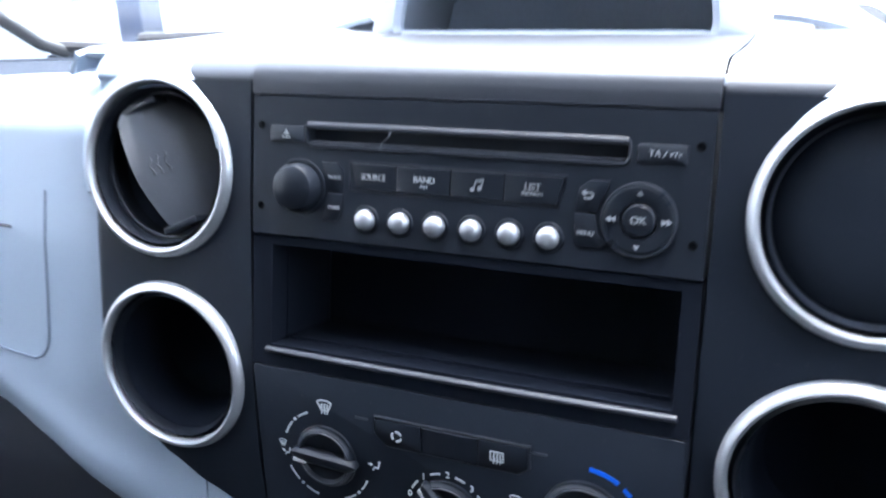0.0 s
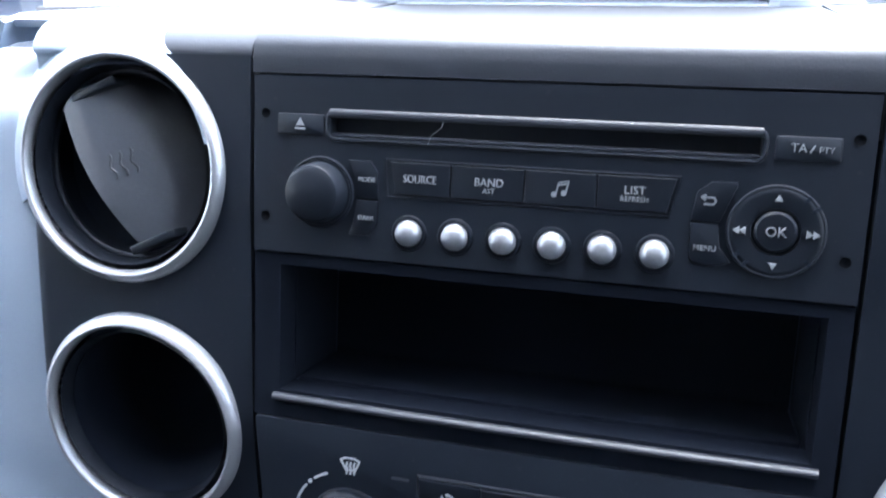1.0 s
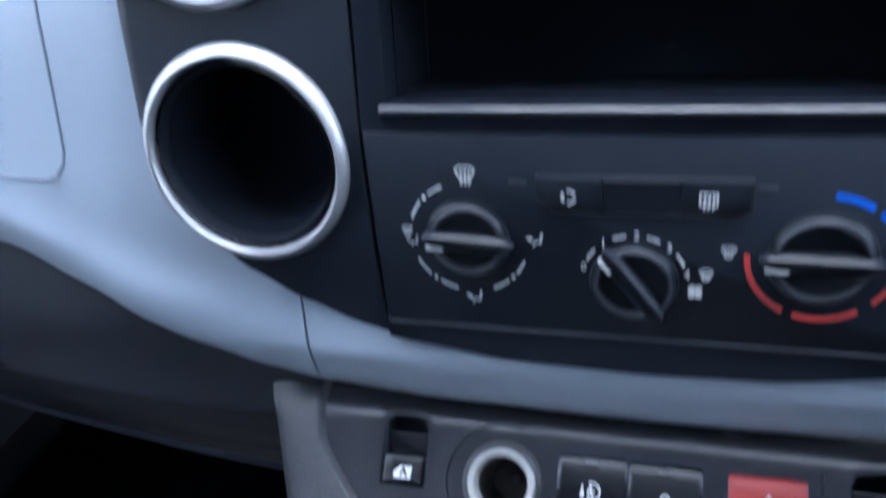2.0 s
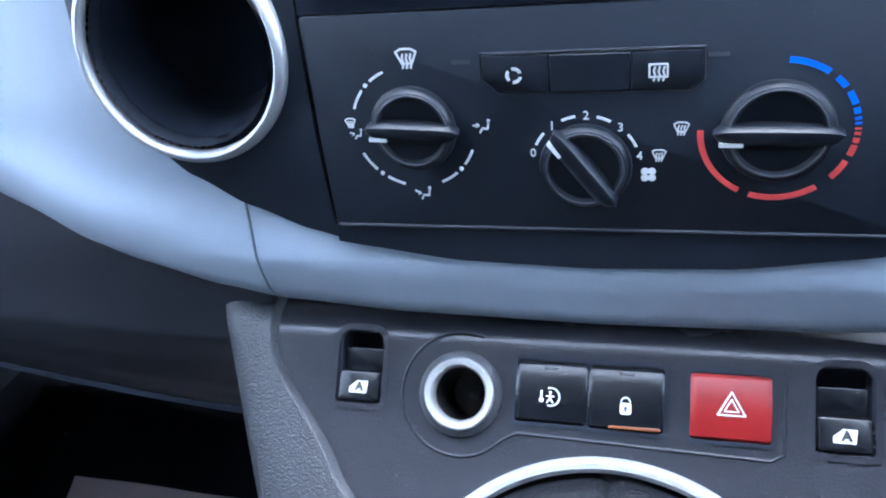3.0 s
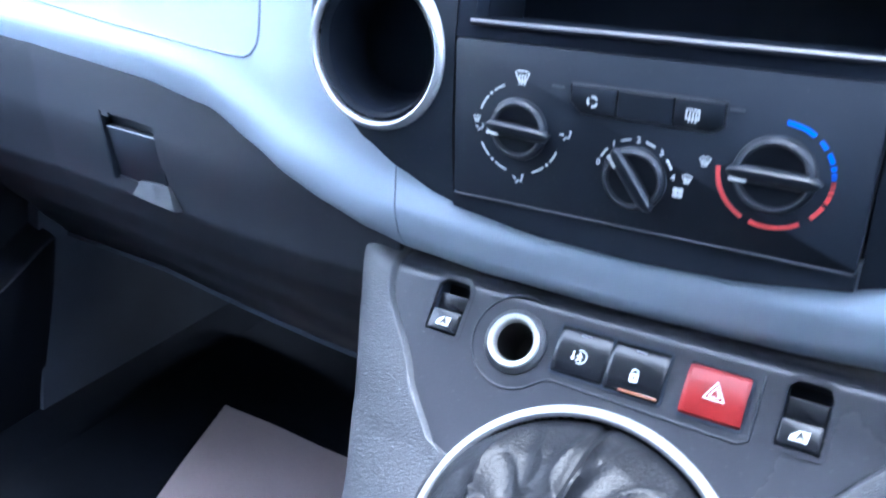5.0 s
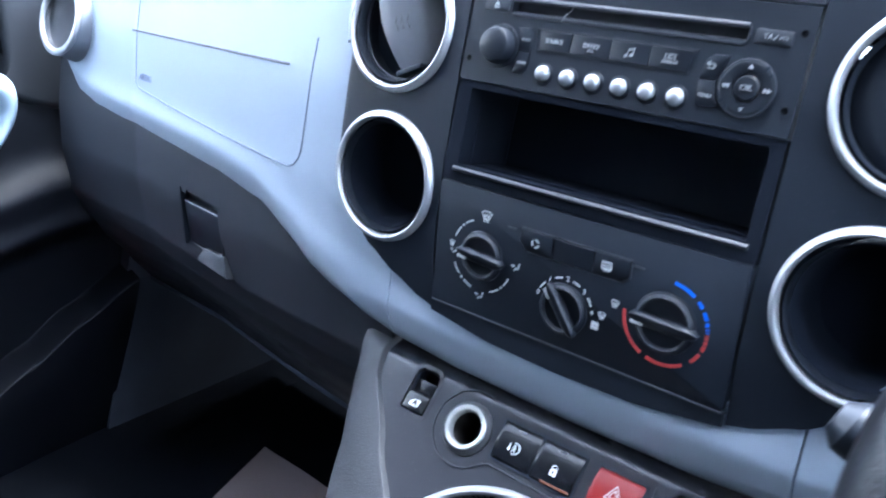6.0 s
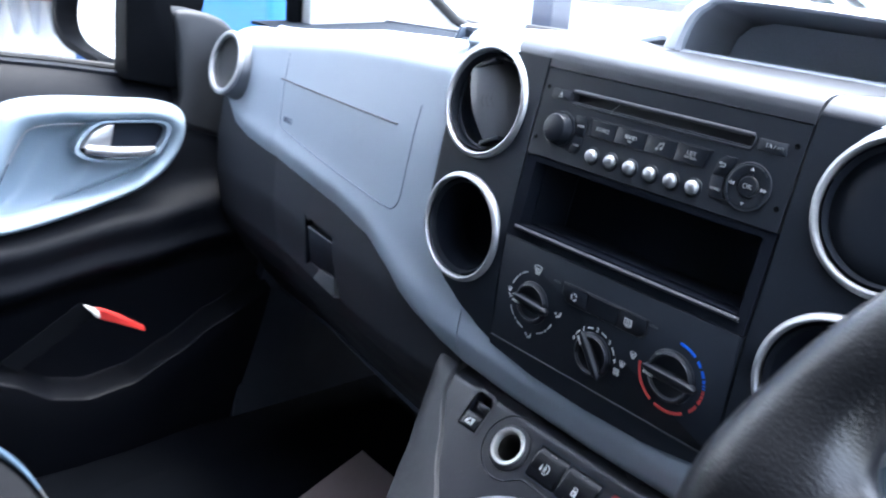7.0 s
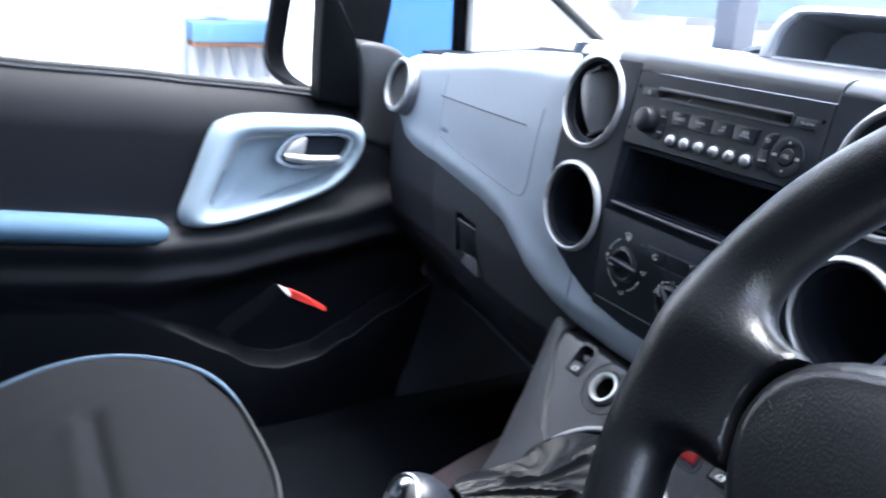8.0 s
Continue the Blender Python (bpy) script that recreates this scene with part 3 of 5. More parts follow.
part("scratch", strokes([[(-0.029, 0.0), (-0.0295, -0.0022), (-0.0328, -0.0048), (-0.0338, -0.0078)]], 0.0002, FACE, 0.0006), GREY_PRINT, slot, "thin pale scratch")
for u0, u1, word, size in ((-0.0862, -0.0695, "", 0), (0.0690, 0.0865, "TA", 0.0042)):
    b = part("button", prism(rrect(u0, -0.0066, u1, 0.0002, 0.0008), FACE, -0.002, 0.0007, 0.0004), RADIO, radio)
    if word:
        part("print", lettering("TA", 0.0034, FACE, u0 + 0.0062, -0.0031, 0.0008), RADIO_PRINT, b)
        part("print", strokes([[(u0 + 0.0092, -0.0042), (u0 + 0.0103, -0.0022)]], 0.0004, FACE, 0.0008), GREY_PRINT, b)
        part("print", lettering("PTY", 0.0024, FACE, u0 + 0.0135, -0.0034, 0.0008), GREY_PRINT, b)
    else:
        part("eject_mark", strokes([[(-0.0797, -0.0046), (-0.0763, -0.0046)]], 0.0006, FACE, 0.0008, bm=prism([(-0.0795, -0.0036), (-0.0765, -0.0036), (-0.078, -0.0012)], FACE, 0.0006, 0.0010)), RADIO_PRINT, b)
KN = (-0.0706, -0.0252)
kn = part("volume_knob", lathe([(0.0108, -0.001), (0.0108, 0.0006), (0.0100, 0.0008), (0.0096, 0.0066), (0.0090, 0.0080), (0.0074, 0.0088), (1e-7, 0.0090)], FACE, *KN, n=48), BUTTON, radio)
part("knob_collar", lathe(torus_profile(0.0114, 0.0006, 0.0003, 8), FACE, *KN, n=48, closed=True), RADIO, kn)
for v0, v1, word, cut in ((-0.0262, -0.0140, "MODE", 1), (-0.0385, -0.0268, "DARK", 0)):
    if cut:
        o = [(-0.0575, v0), (-0.0500, v0), (-0.0502, v0 + 0.0085), (-0.0530, v1), (-0.0605, v1), (-0.0585, v0 + 0.0075)]
    else:
        o = [(-0.0600, v0), (-0.0530, v0), (-0.0502, v0 + 0.004), (-0.0500, v1), (-0.0575, v1), (-0.0585, v0 + 0.005)]
    b = part("button", prism(o, FACE, -0.002, 0.0008, 0.0004), BUTTON, radio)
    part("print", lettering(word, 0.0021, FACE, -0.0540, (v0 + v1) / 2, 0.0009), GREY_PRINT, b)
cuts = [-0.0462, -0.0258, -0.0022, 0.0200, 0.0432]
for k in range(4):
    u0, u1 = cuts[k] + 0.0002, cuts[k + 1] - 0.0002
    o = [(u0 + (0.002 if k == 0 else 0), -0.0240), (u1 - (0.0022 if k == 3 else 0), -0.0240), (u1, -0.0138), (u0, -0.0138)]
    b = part("button", prism(o, FACE, -0.002, 0.0008, 0.0004), BUTTON, radio)
    uc = (u0 + u1) / 2
    if k == 0:
        part("print", lettering("SOURCE", 0.0036, FACE, uc, -0.0190, 0.0009, spread=0.82), RADIO_PRINT, b)
    elif k == 1:
        part("print", lettering("BAND", 0.0036, FACE, uc + 0.0006, -0.0186, 0.0009, spread=0.95), RADIO_PRINT, b)
        part("print", lettering("AST", 0.0023, FACE, uc + 0.0006, -0.0212, 0.0009), GREY_PRINT, b)
    elif k == 2:
        nb = strokes([[(uc - 0.0012, -0.0205), (uc - 0.0004, -0.0170), (uc + 0.0026, -0.0164), (uc + 0.0018, -0.0199)], [(uc - 0.0006, -0.0178), (uc + 0.0024, -0.0172)]], 0.0004, FACE, 0.0009)
        for a, c in ((-0.0018, -0.0207), (0.0012, -0.0201)):
            dot(uc + a, c, 0.0009, FACE, 0.0009, bm=nb)
        part("note_mark", nb, RADIO_PRINT, b)
    else:
        part("print", lettering("LIST", 0.0036, FACE, uc - 0.0004, -0.0180, 0.0009), RADIO_PRINT, b)
        part("print", lettering("REFRESH", 0.0022, FACE, uc - 0.0004, -0.0206, 0.0009), RADIO_PRINT, b)
part("row_bead", ridge([(-0.0470, -0.0250), (-0.0478, -0.0132), (0.0442, -0.0132), (0.0415, -0.0250)], 0.0004, FACE, 0.0), RADIO, radio)
for k in range(6):
    u = -0.0392 + 0.0155 * k
    b = part("preset_button", lathe([(0.0044, -0.001), (0.0044, 0.0012), (0.0041, 0.0026), (0.0033, 0.0036), (0.0019, 0.0043), (1e-7, 0.0045)], FACE, u, -0.0366, n=28), BUTTON_SILVER, radio, "domed silver preset button")
    part("collar", lathe([(0.0060, 0.0), (0.0056, 0.0007), (0.0048, 0.0009), (0.0045, 0.0)], FACE, u, -0.0366, n=28), BUTTON, b)
    part("print", lettering(str(k + 1), 0.0030, FACE, u, -0.0370, 0.0042), GREY_PRINT, b)
ub = [(0.0505, -0.0256), (0.0560, -0.0256), (0.0600, -0.0150), (0.0600, -0.0138), (0.0530, -0.0138), (0.0490, -0.0170), (0.0478, -0.0256)]
b = part("button", prism(ub, FACE, -0.002, 0.0008, 0.0004), BUTTON, radio)
part("return_mark", strokes([[(0.0512, -0.0205), (0.0538, -0.0205), (0.0544, -0.0195), (0.0538, -0.0185), (0.0505, -0.0185)], [(0.0515, -0.0177), (0.0503, -0.0185), (0.0515, -0.0193)]], 0.0005, FACE, 0.0009), RADIO_PRINT, b)
b = part("button", prism([(0.0500, -0.0386), (0.0570, -0.0386), (0.0600, -0.0372), (0.0566, -0.0330), (0.0556, -0.0262), (0.0478, -0.0262), (0.0482, -0.0365)], FACE, -0.002, 0.0008, 0.0004), BUTTON, radio)
part("print", lettering("MENU", 0.0024, FACE, 0.0524, -0.0335, 0.0009), RADIO_PRINT, b)
NC = (0.0714, -0.0272)
nav = part("navigation_ring", lathe([(0.0134, -0.001), (0.0134, 0.0008), (0.0126, 0.0016), (0.0114, 0.0018), (0.0068, 0.0010), (0.0064, -0.001)], FACE, *NC, n=56), BUTTON, radio)
part("ring_bead", lathe(torus_profile(0.0131, 0.0006, 0.0011, 8), FACE, *NC, n=56, closed=True), RADIO, nav)
part("ok_button", lathe([(0.0059, -0.001), (0.0059, 0.0012), (0.0053, 0.0018), (1e-7, 0.0019)], FACE, *NC, n=36), BUTTON, nav)
part("print", lettering("OK", 0.0040, FACE, *NC, 0.0021), RADIO_PRINT, nav)
for a, wide in ((90, 0), (270, 1), (180, 2), (0, 2)):
    ca, sa = math.cos(radians(a)), math.sin(radians(a))
    bmk = bmesh.new()
    for off in ((0,) if wide < 2 else (-0.0008, 0.0010)):
        r0 = 0.0096 + off
        tip, bs = r0 + 0.0012, r0 - 0.0006
        prism([(NC[0] + ca * tip, NC[1] + sa * tip), (NC[0] + ca * bs - sa * 0.0011, NC[1] + sa * bs + ca * 0.0011), (NC[0] + ca * bs + sa * 0.0011, NC[1] + sa * bs - ca * 0.0011)], FACE, 0.0015, 0.0023, bm=bmk)
    part("arrow_mark", bmk, RADIO_PRINT if wide else GREY_PRINT, nav)
for a in (35, 52, 215, 232, 318):
    part("ring_notch", box(0.0112, 0.0136, -0.0005, 0.0005, 0.0004, 0.0020, m=FACE @ Matrix.Translation((NC[0], NC[1], 0)) @ Matrix.Rotation(radians(a), 4, "Z")), DEEP, nav)
for su in (-1, 1):
    for v in (0.0, -0.0345):
        part("removal_hole", lathe([(0.0016, 0.0004), (0.0012, 0.0002), (1e-7, 0.0001)], FACE, su * 0.0907, v, n=14), MIRROR_BLACK, radio)

# ---- open storage slot under the radio ----
pocket = thing("storage_slot", (0, 0.01, -0.075), "empty black storage slot below the radio", "storage tray")
PK = (-0.0855, -0.0960, 0.0885, -0.0512)
part("surround", plate([-0.0952, PK[0], PK[2], 0.0952], [-0.1060, PK[1], PK[3], -0.0474], [PK], frame_at((0, 0.001, 0)), 0.0, 0.012), POCKET, pocket)
part("tray", box(PK[0] + 0.002, PK[2] - 0.002, 0.013, 0.050, PK[1] - 0.001, PK[1] + 0.0015), POCKET, pocket)
part("back_wall", box(PK[0] + 0.001, PK[2] - 0.001, 0.050, 0.053, PK[1], PK[3] + 0.004), POCKET, pocket)
part("roof", box(PK[0] + 0.001, PK[2] - 0.001, 0.013, 0.050, PK[3] + 0.001, PK[3] + 0.004), POCKET, pocket)
for x in (PK[0] - 0.001, PK[2] + 0.001):
    part("side_wall", box(x - 0.0015, x + 0.0015, 0.013, 0.050, PK[1], PK[3] + 0.001), POCKET, pocket)
part("front_lip", tube([(PK[0] - 0.002 + (PK[2] - PK[0] + 0.004) * k / 24, -0.0006 + 0.0014 * abs(k / 12 - 1) ** 2, -0.0985) for k in range(25)], 0.0019, n=14, flat=0.75), LIP, pocket, "glossy black front lip")

# ---- heater panel ----
FC = frame_at((0, 0.0075, -0.145), -10)
heater = thing("heater_panel", (0, 0.01, -0.145), "black heater control panel with three rotary knobs", "heater control")
part("face_plate", prism(rrect(-0.0952, -0.0385, 0.0952, 0.0390, 0.002), FC, -0.012, 0.0, 0.0006), BLACK, heater)
part("lower_plate", prism([(x, (lerp(abs(x), EDGE) + 0.145) * 1.015 - 0.001) for x in [-0.0958 + 0.1916 * k / 24 for k in range(25)]] + [(0.0958, -0.0395), (-0.0958, -0.0395)], FC, -0.006, -0.0006), BLACK, heater)
part("lower_bead", tube([FC @ Vector((-0.094 + 0.188 * k / 10, -0.0390, 0.0002)) for k in range(11)], 0.0006, n=8), LIP, heater, "thin pale lower edge")


def rotary(cu, cv, r, half, ang, ptr):
    k = part("knob", lathe([(r + 0.0022, 0.0), (r + 0.0019, 0.0010), (r + 0.0012, 0.0014), (r + 0.0008, 0.0018), (r + 0.0002, 0.0027), (r - 0.0010, 0.0030), (r - 0.0020, 0.0014), (r - 0.0060, 0.0006), (1e-7, 0.0004)], FC, cu, cv, n=56), BUTTON, heater)
    m = FC @ Matrix.Translation((cu, cv, 0)) @ Matrix.Rotation(radians(ang), 4, "Z")
    bar = bmesh.new()
    n = 20
    rows = []
    for i in range(n + 1):
        s = 2 * i / n - 1
        e = max(0.12, (1 - abs(s) ** 5) ** 0.5)
        rows.append([bar.verts.new(m @ Vector((s * half, v * e, w))) for v, w in ((-0.0050, 0.0004), (-0.0042, 0.0030), (-0.0022, 0.0046 * (0.75 + 0.25 * e)), (-0.0002, 0.0054 * (0.75 + 0.25 * e)), (0.0016, 0.0052 * (0.75 + 0.25 * e)), (0.0028, 0.0036), (0.0034, 0.0004))])
    for a, b2 in zip(rows, rows[1:]):
        for j in range(6):
            bar.faces.new((a[j], a[j + 1], b2[j + 1], b2[j]))
    bar.faces.new(rows[0])
    bar.faces.new(rows[-1])
    g = part("grip", bar, BUTTON, k)
    part("pointer", prism([(-half * 0.90, -0.00395), (-half * 0.52, -0.00395), (-half * 0.52, -0.0026), (-half * 0.90, -0.0026)], m, 0.0020, 0.0043, 0), WHITE, k, "white pointer mark")
    part("inner_bead", lathe(torus_profile(r - 0.0006, 0.0005, 0.0029, 8), FC, cu, cv, n=56, closed=True), LIP, k)


KL, KM, KR = (-0.0597, -0.0008), (-0.0012, -0.0150), (0.0578, -0.0029)
rotary(*KL, 0.0132, 0.0168, -3, 180)
rotary(*KM, 0.0132, 0.0165, -53, 180)
rotary(*KR, 0.0148, 0.0190, -1, 180)


def screen_mark(u, v, s, bm):
    """Windscreen symbol with three rising heat lines."""
    strokes([[(u - 0.9 * s, v + 0.55 * s), (u - 0.45 * s, v + 0.8 * s), (u + 0.45 * s, v + 0.8 * s), (u + 0.9 * s, v + 0.55 * s), (u + 0.45 * s, v - 0.45 * s)], [(u - 0.9 * s, v + 0.55 * s), (u - 0.45 * s, v - 0.45 * s), (u + 0.45 * s, v - 0.45 * s)]], 0.17 * s, FC, 0, bm=bm)
    for d in (-0.36, 0, 0.36):
        strokes([[(u + d * s - 0.06 * s, v - 0.85 * s), (u + d * s + 0.07 * s, v - 0.4 * s), (u + d * s - 0.05 * s, v), (u + d * s + 0.08 * s, v + 0.35 * s)]], 0.18 * s, FC, 0, bm=bm)
    return bm


def seat_mark(u, v, s, bm, arrow):
    strokes([[(u + 0.9 * s, v + 0.6 * s), (u + 0.7 * s, v - 0.3 * s), (u - 0.1 * s, v - 0.2 * s), (u - 0.5 * s, v - 0.9 * s)]], 0.3 * s, FC, 0, bm=bm)
    dot(u + 0.95 * s, v + 1.05 * s, 0.27 * s, FC, 0, bm=bm)
    a, c = (u - 1.5 * s, v + 0.25 * s + arrow * s * 0.5), (u - 0.6 * s, v + 0.25 * s - arrow * s * 0.2)
    strokes([[a, c]], 0.28 * s, FC, 0, bm=bm)
    strokes([[(c[0] - 0.35 * s, c[1] + 0.32 * s), c, (c[0] - 0.4 * s, c[1] - 0.25 * s)]], 0.22 * s, FC, 0, bm=bm)
    return bm


def marks(bm, material=WHITE, label=""):
    part("print", bm, material, heater, label)


marks(screen_mark(KL[0] + 0.0008, KL[1] + 0.0247, 0.0039, bmesh.new()))
R1 = 0.0218
for a0, a1 in ((112, 128), (140, 160), (205, 225), (237, 255), (292, 310), (322, 338)):
    marks(band(*KL, R1, 0.0009, a0, a1, FC, 0))
for a in (134, 231, 316):
    marks(dot(KL[0] + R1 * math.cos(radians(a)), KL[1] + R1 * math.sin(radians(a)), 0.0008, FC, 0))
marks(seat_mark(KL[0] + 0.0246, KL[1] + 0.0002, 0.0022, bmesh.new(), 0.1))
marks(seat_mark(KL[0] + 0.0010, KL[1] - 0.0250, 0.0022, bmesh.new(), 0.6))
marks(screen_mark(KL[0] - 0.0228, KL[1] + 0.0022, 0.0021, bmesh.new()))
marks(seat_mark(KL[0] - 0.0210, KL[1] - 0.0022, 0.0017, bmesh.new(), 0.5))
R2 = 0.0180
for word, a in (("0", 164), ("1", 126), ("2", 88), ("3", 50), ("4", 12)):
    marks(lettering(word, 0.0042, FC, KM[0] + R2 * math.cos(radians(a)), KM[1] + R2 * math.sin(radians(a)), 0.0002))
for a0, a1 in ((138, 154), (99, 114), (62, 77), (23, 39)):
    marks(band(*KM, R2, 0.0009, a0, a1, FC, 0))
marks(screen_mark(KM[0] + 0.0238, KM[1] + 0.0040, 0.0024, bmesh.new()))
fan = bmesh.new()
for k in range(4):
    a = radians(45 + 90 * k)
    dot(KM[0] + 0.0205 + 0.0016 * math.cos(a), KM[1] - 0.0028 + 0.0016 * math.sin(a), 0.0013, FC, 0, bm=fan)
marks(fan)
R3 = 0.0227
marks(screen_mark(KR[0] - 0.0285, KR[1] + 0.0012, 0.0026, bmesh.new()))
for a0, a1 in ((86, 55), (48, 38), (33, 22), (19, 14), (11.5, 9), (7, 5)):
    marks(band(*KR, R3, 0.0019, a0, a1, FC, 0), BLUE_PRINT)
for a0, a1 in ((2.5, 1), (-1, -3.5), (-6, -10), (-12, -21), (-26, -43), (-56, -108), (-117, -181)):
    marks(band(*KR, R3, 0.0019, a0, a1, FC, 0), RED_PRINT)
for u in (-0.0405, 0.0395):
    part("indicator", prism(rrect(u - 0.0032, 0.0214, u + 0.0032, 0.0226, 0.0005), FC, -0.001, 0.0003), mat("dim_indicator", (0.05, 0.053, 0.06), 0.4), heater)
for k, (u0, u1) in enumerate(((-0.0335, -0.0118), (-0.0115, 0.0135), (0.0138, 0.0350))):
    v0, v1 = 0.0118, 0.0240
    o = [(u0 + (0.005 if k == 0 else 0), v0), (u1 - (0.004 if k == 2 else 0), v0), (u1, v0 + 0.003 if k == 2 else v0 + 0.003), (u1, v1), (u0, v1), (u0, v0 + 0.005)]
    b = part("button", prism(o, FC, -0.002, 0.0016, 0.0007), BUTTON, heater)
    if k == 0:
        ic = bmesh.new()
        for a in (0, 120, 240):
            band(-0.0230, 0.0176, 0.0022, 0.0010, a + 20, a + 105, FC, 0.0017, bm=ic)
        part("print", ic, WHITE, b)
    if k == 2:
        ic = strokes([[(0.0193, 0.0160), (0.0193, 0.0200), (0.0247, 0.0200), (0.0247, 0.0160), (0.0193, 0.0160)]], 0.0006, FC, 0.0017)
        for u in (0.0206, 0.0220, 0.0234):
            strokes([[(u, 0.0148), (u + 0.0004, 0.0166), (u, 0.0178), (u + 0.0004, 0.0191)]], 0.0006, FC, 0.0017, bm=ic)
        part("print", ic, WHITE, b)
part("row_edge", ridge([(-0.0284, 0.0112), (0.0312, 0.0112), (0.0356, 0.0146), (0.0356, 0.0246), (-0.0341, 0.0246), (-0.0341, 0.0166)], 0.00045, FC, 0.0002), LIP, heater, "fine bead round the button row")

# ---- lower dashboard, glovebox and footwell ----
lower = thing("lower_dashboard", (-0.4, 0.06, -0.28), "dark grey lower dashboard with a glovebox latch", "dashboard")
UNDER = [(-0.40, 0.190), (-0.365, 0.150), (-0.335, 0.115), (-0.30, 0.074), (-0.27, 0.046), (-0.25, 0.032), (-0.195, 0.014), (-0.15, 0.007), (-0.05, 0.002)]
GL = (-0.424, -0.238, -0.356, -0.189)


def under(x, z):
    return 0.013 + lerp(z, UNDER) + away(x) * 0.95


def lower_keep(c):
    return not (GL[0] < c.x < GL[2] and GL[1] < c.z < GL[3])


part("face", grid(lambda s, t: (lambda x, z: Vector((x, under(x, z), z)))(-0.70 + 0.56 * s, -0.365 + t * (lerp(0.70 - 0.56 * s, LOW) + 0.012 + 0.365)), 112, 60, lower_keep, thick=0.004), LOWER, lower)
part("underside", grid(lambda s, t: (lambda x: Vector((x, under(x, -0.365) + 0.26 * t, -0.3655 - 0.006 * math.sin(math.pi * min(1.0, 2.5 * t)) - 0.02 * t)))(-0.70 + 0.56 * s), 30, 16, thick=0.004), FOOTWELL, lower, "dark underside of the dashboard")
fg = frame_at((-0.390, under(-0.390, -0.2135), -0.2135), -14, -8)
part("latch_recess", box(-0.037, 0.037, -0.027, 0.027, -0.012, -0.008, m=fg), BLACK, lower)
for u in (-0.036, 0.036):
    part("recess_side", box(u - 0.0015, u + 0.0015, -0.027, 0.027, -0.025, 0.0, m=fg), BLACK, lower)
part("recess_top", box(-0.036, 0.036, 0.0245, 0.027, -0.025, -0.002, 0.001, m=fg), BUTTON, lower)
lt = part("latch", prism([(-0.0335, -0.027), (0.0335, -0.027), (0.0335, 0.0150), (-0.0335, 0.0150)], fg @ Matrix.Rotation(radians(3), 4, "X"), -0.012, -0.0030, 0.001), BLACK, lower, "black latch paddle")
part("paddle_edge", tube([fg @ Vector((-0.032, 0.0148, -0.0026)), fg @ Vector((0.032, 0.0148, -0.0026))], 0.0007, n=8), GREY_PRINT, lt, "pale paddle edge")
part("finger_lip", prism([(-0.006, -0.013), (0.048, -0.015), (0.039, 0.002), (0.003, 0.0)], fg @ Matrix.Translation((0, -0.021, 0)) @ Matrix.Rotation(radians(-16), 4, "X"), -0.010, 0.0010, 0.001), GRAIN, lower, "lighter moulded finger lip")
# side of the footwell towards the tunnel is the floor console, built below
mat_thing = thing("paper_floor_mat", (-0.42, 0.2, 0), "beige protective paper mat lying in the passenger footwell", "floor mat", base=Matrix.Translation((0, 0, FLOOR_Z)))


def sheet_of_paper(s, t):
    x = -0.555 + 0.33 * s
    y = -0.02 + 0.222 * t - 0.006 * s * t
    return Vector((x + 0.082 * (1 - t) * (1 - s), y, 0.006 + 0.002 * math.sin(7 * s + 3 * t) ** 2))


part("paper", grid(sheet_of_paper, 24, 18, thick=0.0006), PAPER, mat_thing)
rubber = thing("rubber_floor_mat", (-0.42, 0.1, 0), "black ribbed floor mat in the footwell", "floor mat", base=Matrix.Translation((0, 0, FLOOR_Z)))
part("mat", box(-0.66, -0.2, -0.35, 0.45, 0.0005, 0.004, 0.0015), CARPET, rubber)

# ---- switch console in front of the gear lever ----
FK = frame_at((0, 0.02, -0.256), 29)
GC, GR = (0.0070, -0.1030), 0.0838
deck = thing("switch_console", (0, 0.0, -0.3), "grained charcoal switch console around the gear lever", "console")
CREASE = [(0.036, 0.137), (0.011, 0.133), (-0.033, 0.102), (-0.0686, 0.074), (-0.10, 0.074), (-0.20, 0.080)]
OUTER = [(0.060, 0.176), (0.0345, 0.1655), (-0.002, 0.1540), (-0.0173, 0.1485), (-0.0500, 0.1370), (-0.1055, 0.1225), (-0.20, 0.116), (-0.26, 0.114)]
CREASE_UP, OUTER_UP = CREASE[::-1], OUTER[::-1]


def deck_w(v):
    """The deck flattens towards the seats and dips under the trim strip."""
    d = max(0.0, -v - 0.15)
    k = min(1.0, max(0.0, (v - 0.020) / 0.022))
    return -2.2 * d * d - 0.013 * k * k * (3 - 2 * k)


def brow(v):
    """How far the deck falls at its outer edge."""
    return lerp(-v, [(-0.04, 0.003), (0.02, 0.005), (0.11, 0.007)])


HOLES = [(-0.1063, -0.0074, -0.0856, 0.0236), (0.0780, -0.0114, 0.0988, 0.0205)]


def deck_keep(c):
    p = FK.inverted() @ c
    if math.hypot(p.x - GC[0], p.y - GC[1]) < GR - 0.006 or math.hypot(p.x + 0.0525, p.y) < 0.0150:
        return False
    return not any(a < p.x < b2 and b < p.y < d for a, b, b2, d in HOLES)


def deck_edge(v, sgn):
    """Where the smooth deck meets the grained flank: along the crease, then round the gaiter ring."""
    h = math.sqrt(max(0.0, (GR - 0.003) ** 2 - (v - GC[1]) ** 2)) + sgn * GC[0]
    return lerp(v, CREASE_UP) if v > -0.066 else max(h, 0.066)


def deck_fn(s, t):
    v = 0.040 - 0.27 * t
    a, b = -deck_edge(v, -1), deck_edge(v, 1)
    return FK @ Vector((a + (b - a) * s, v, deck_w(v)))


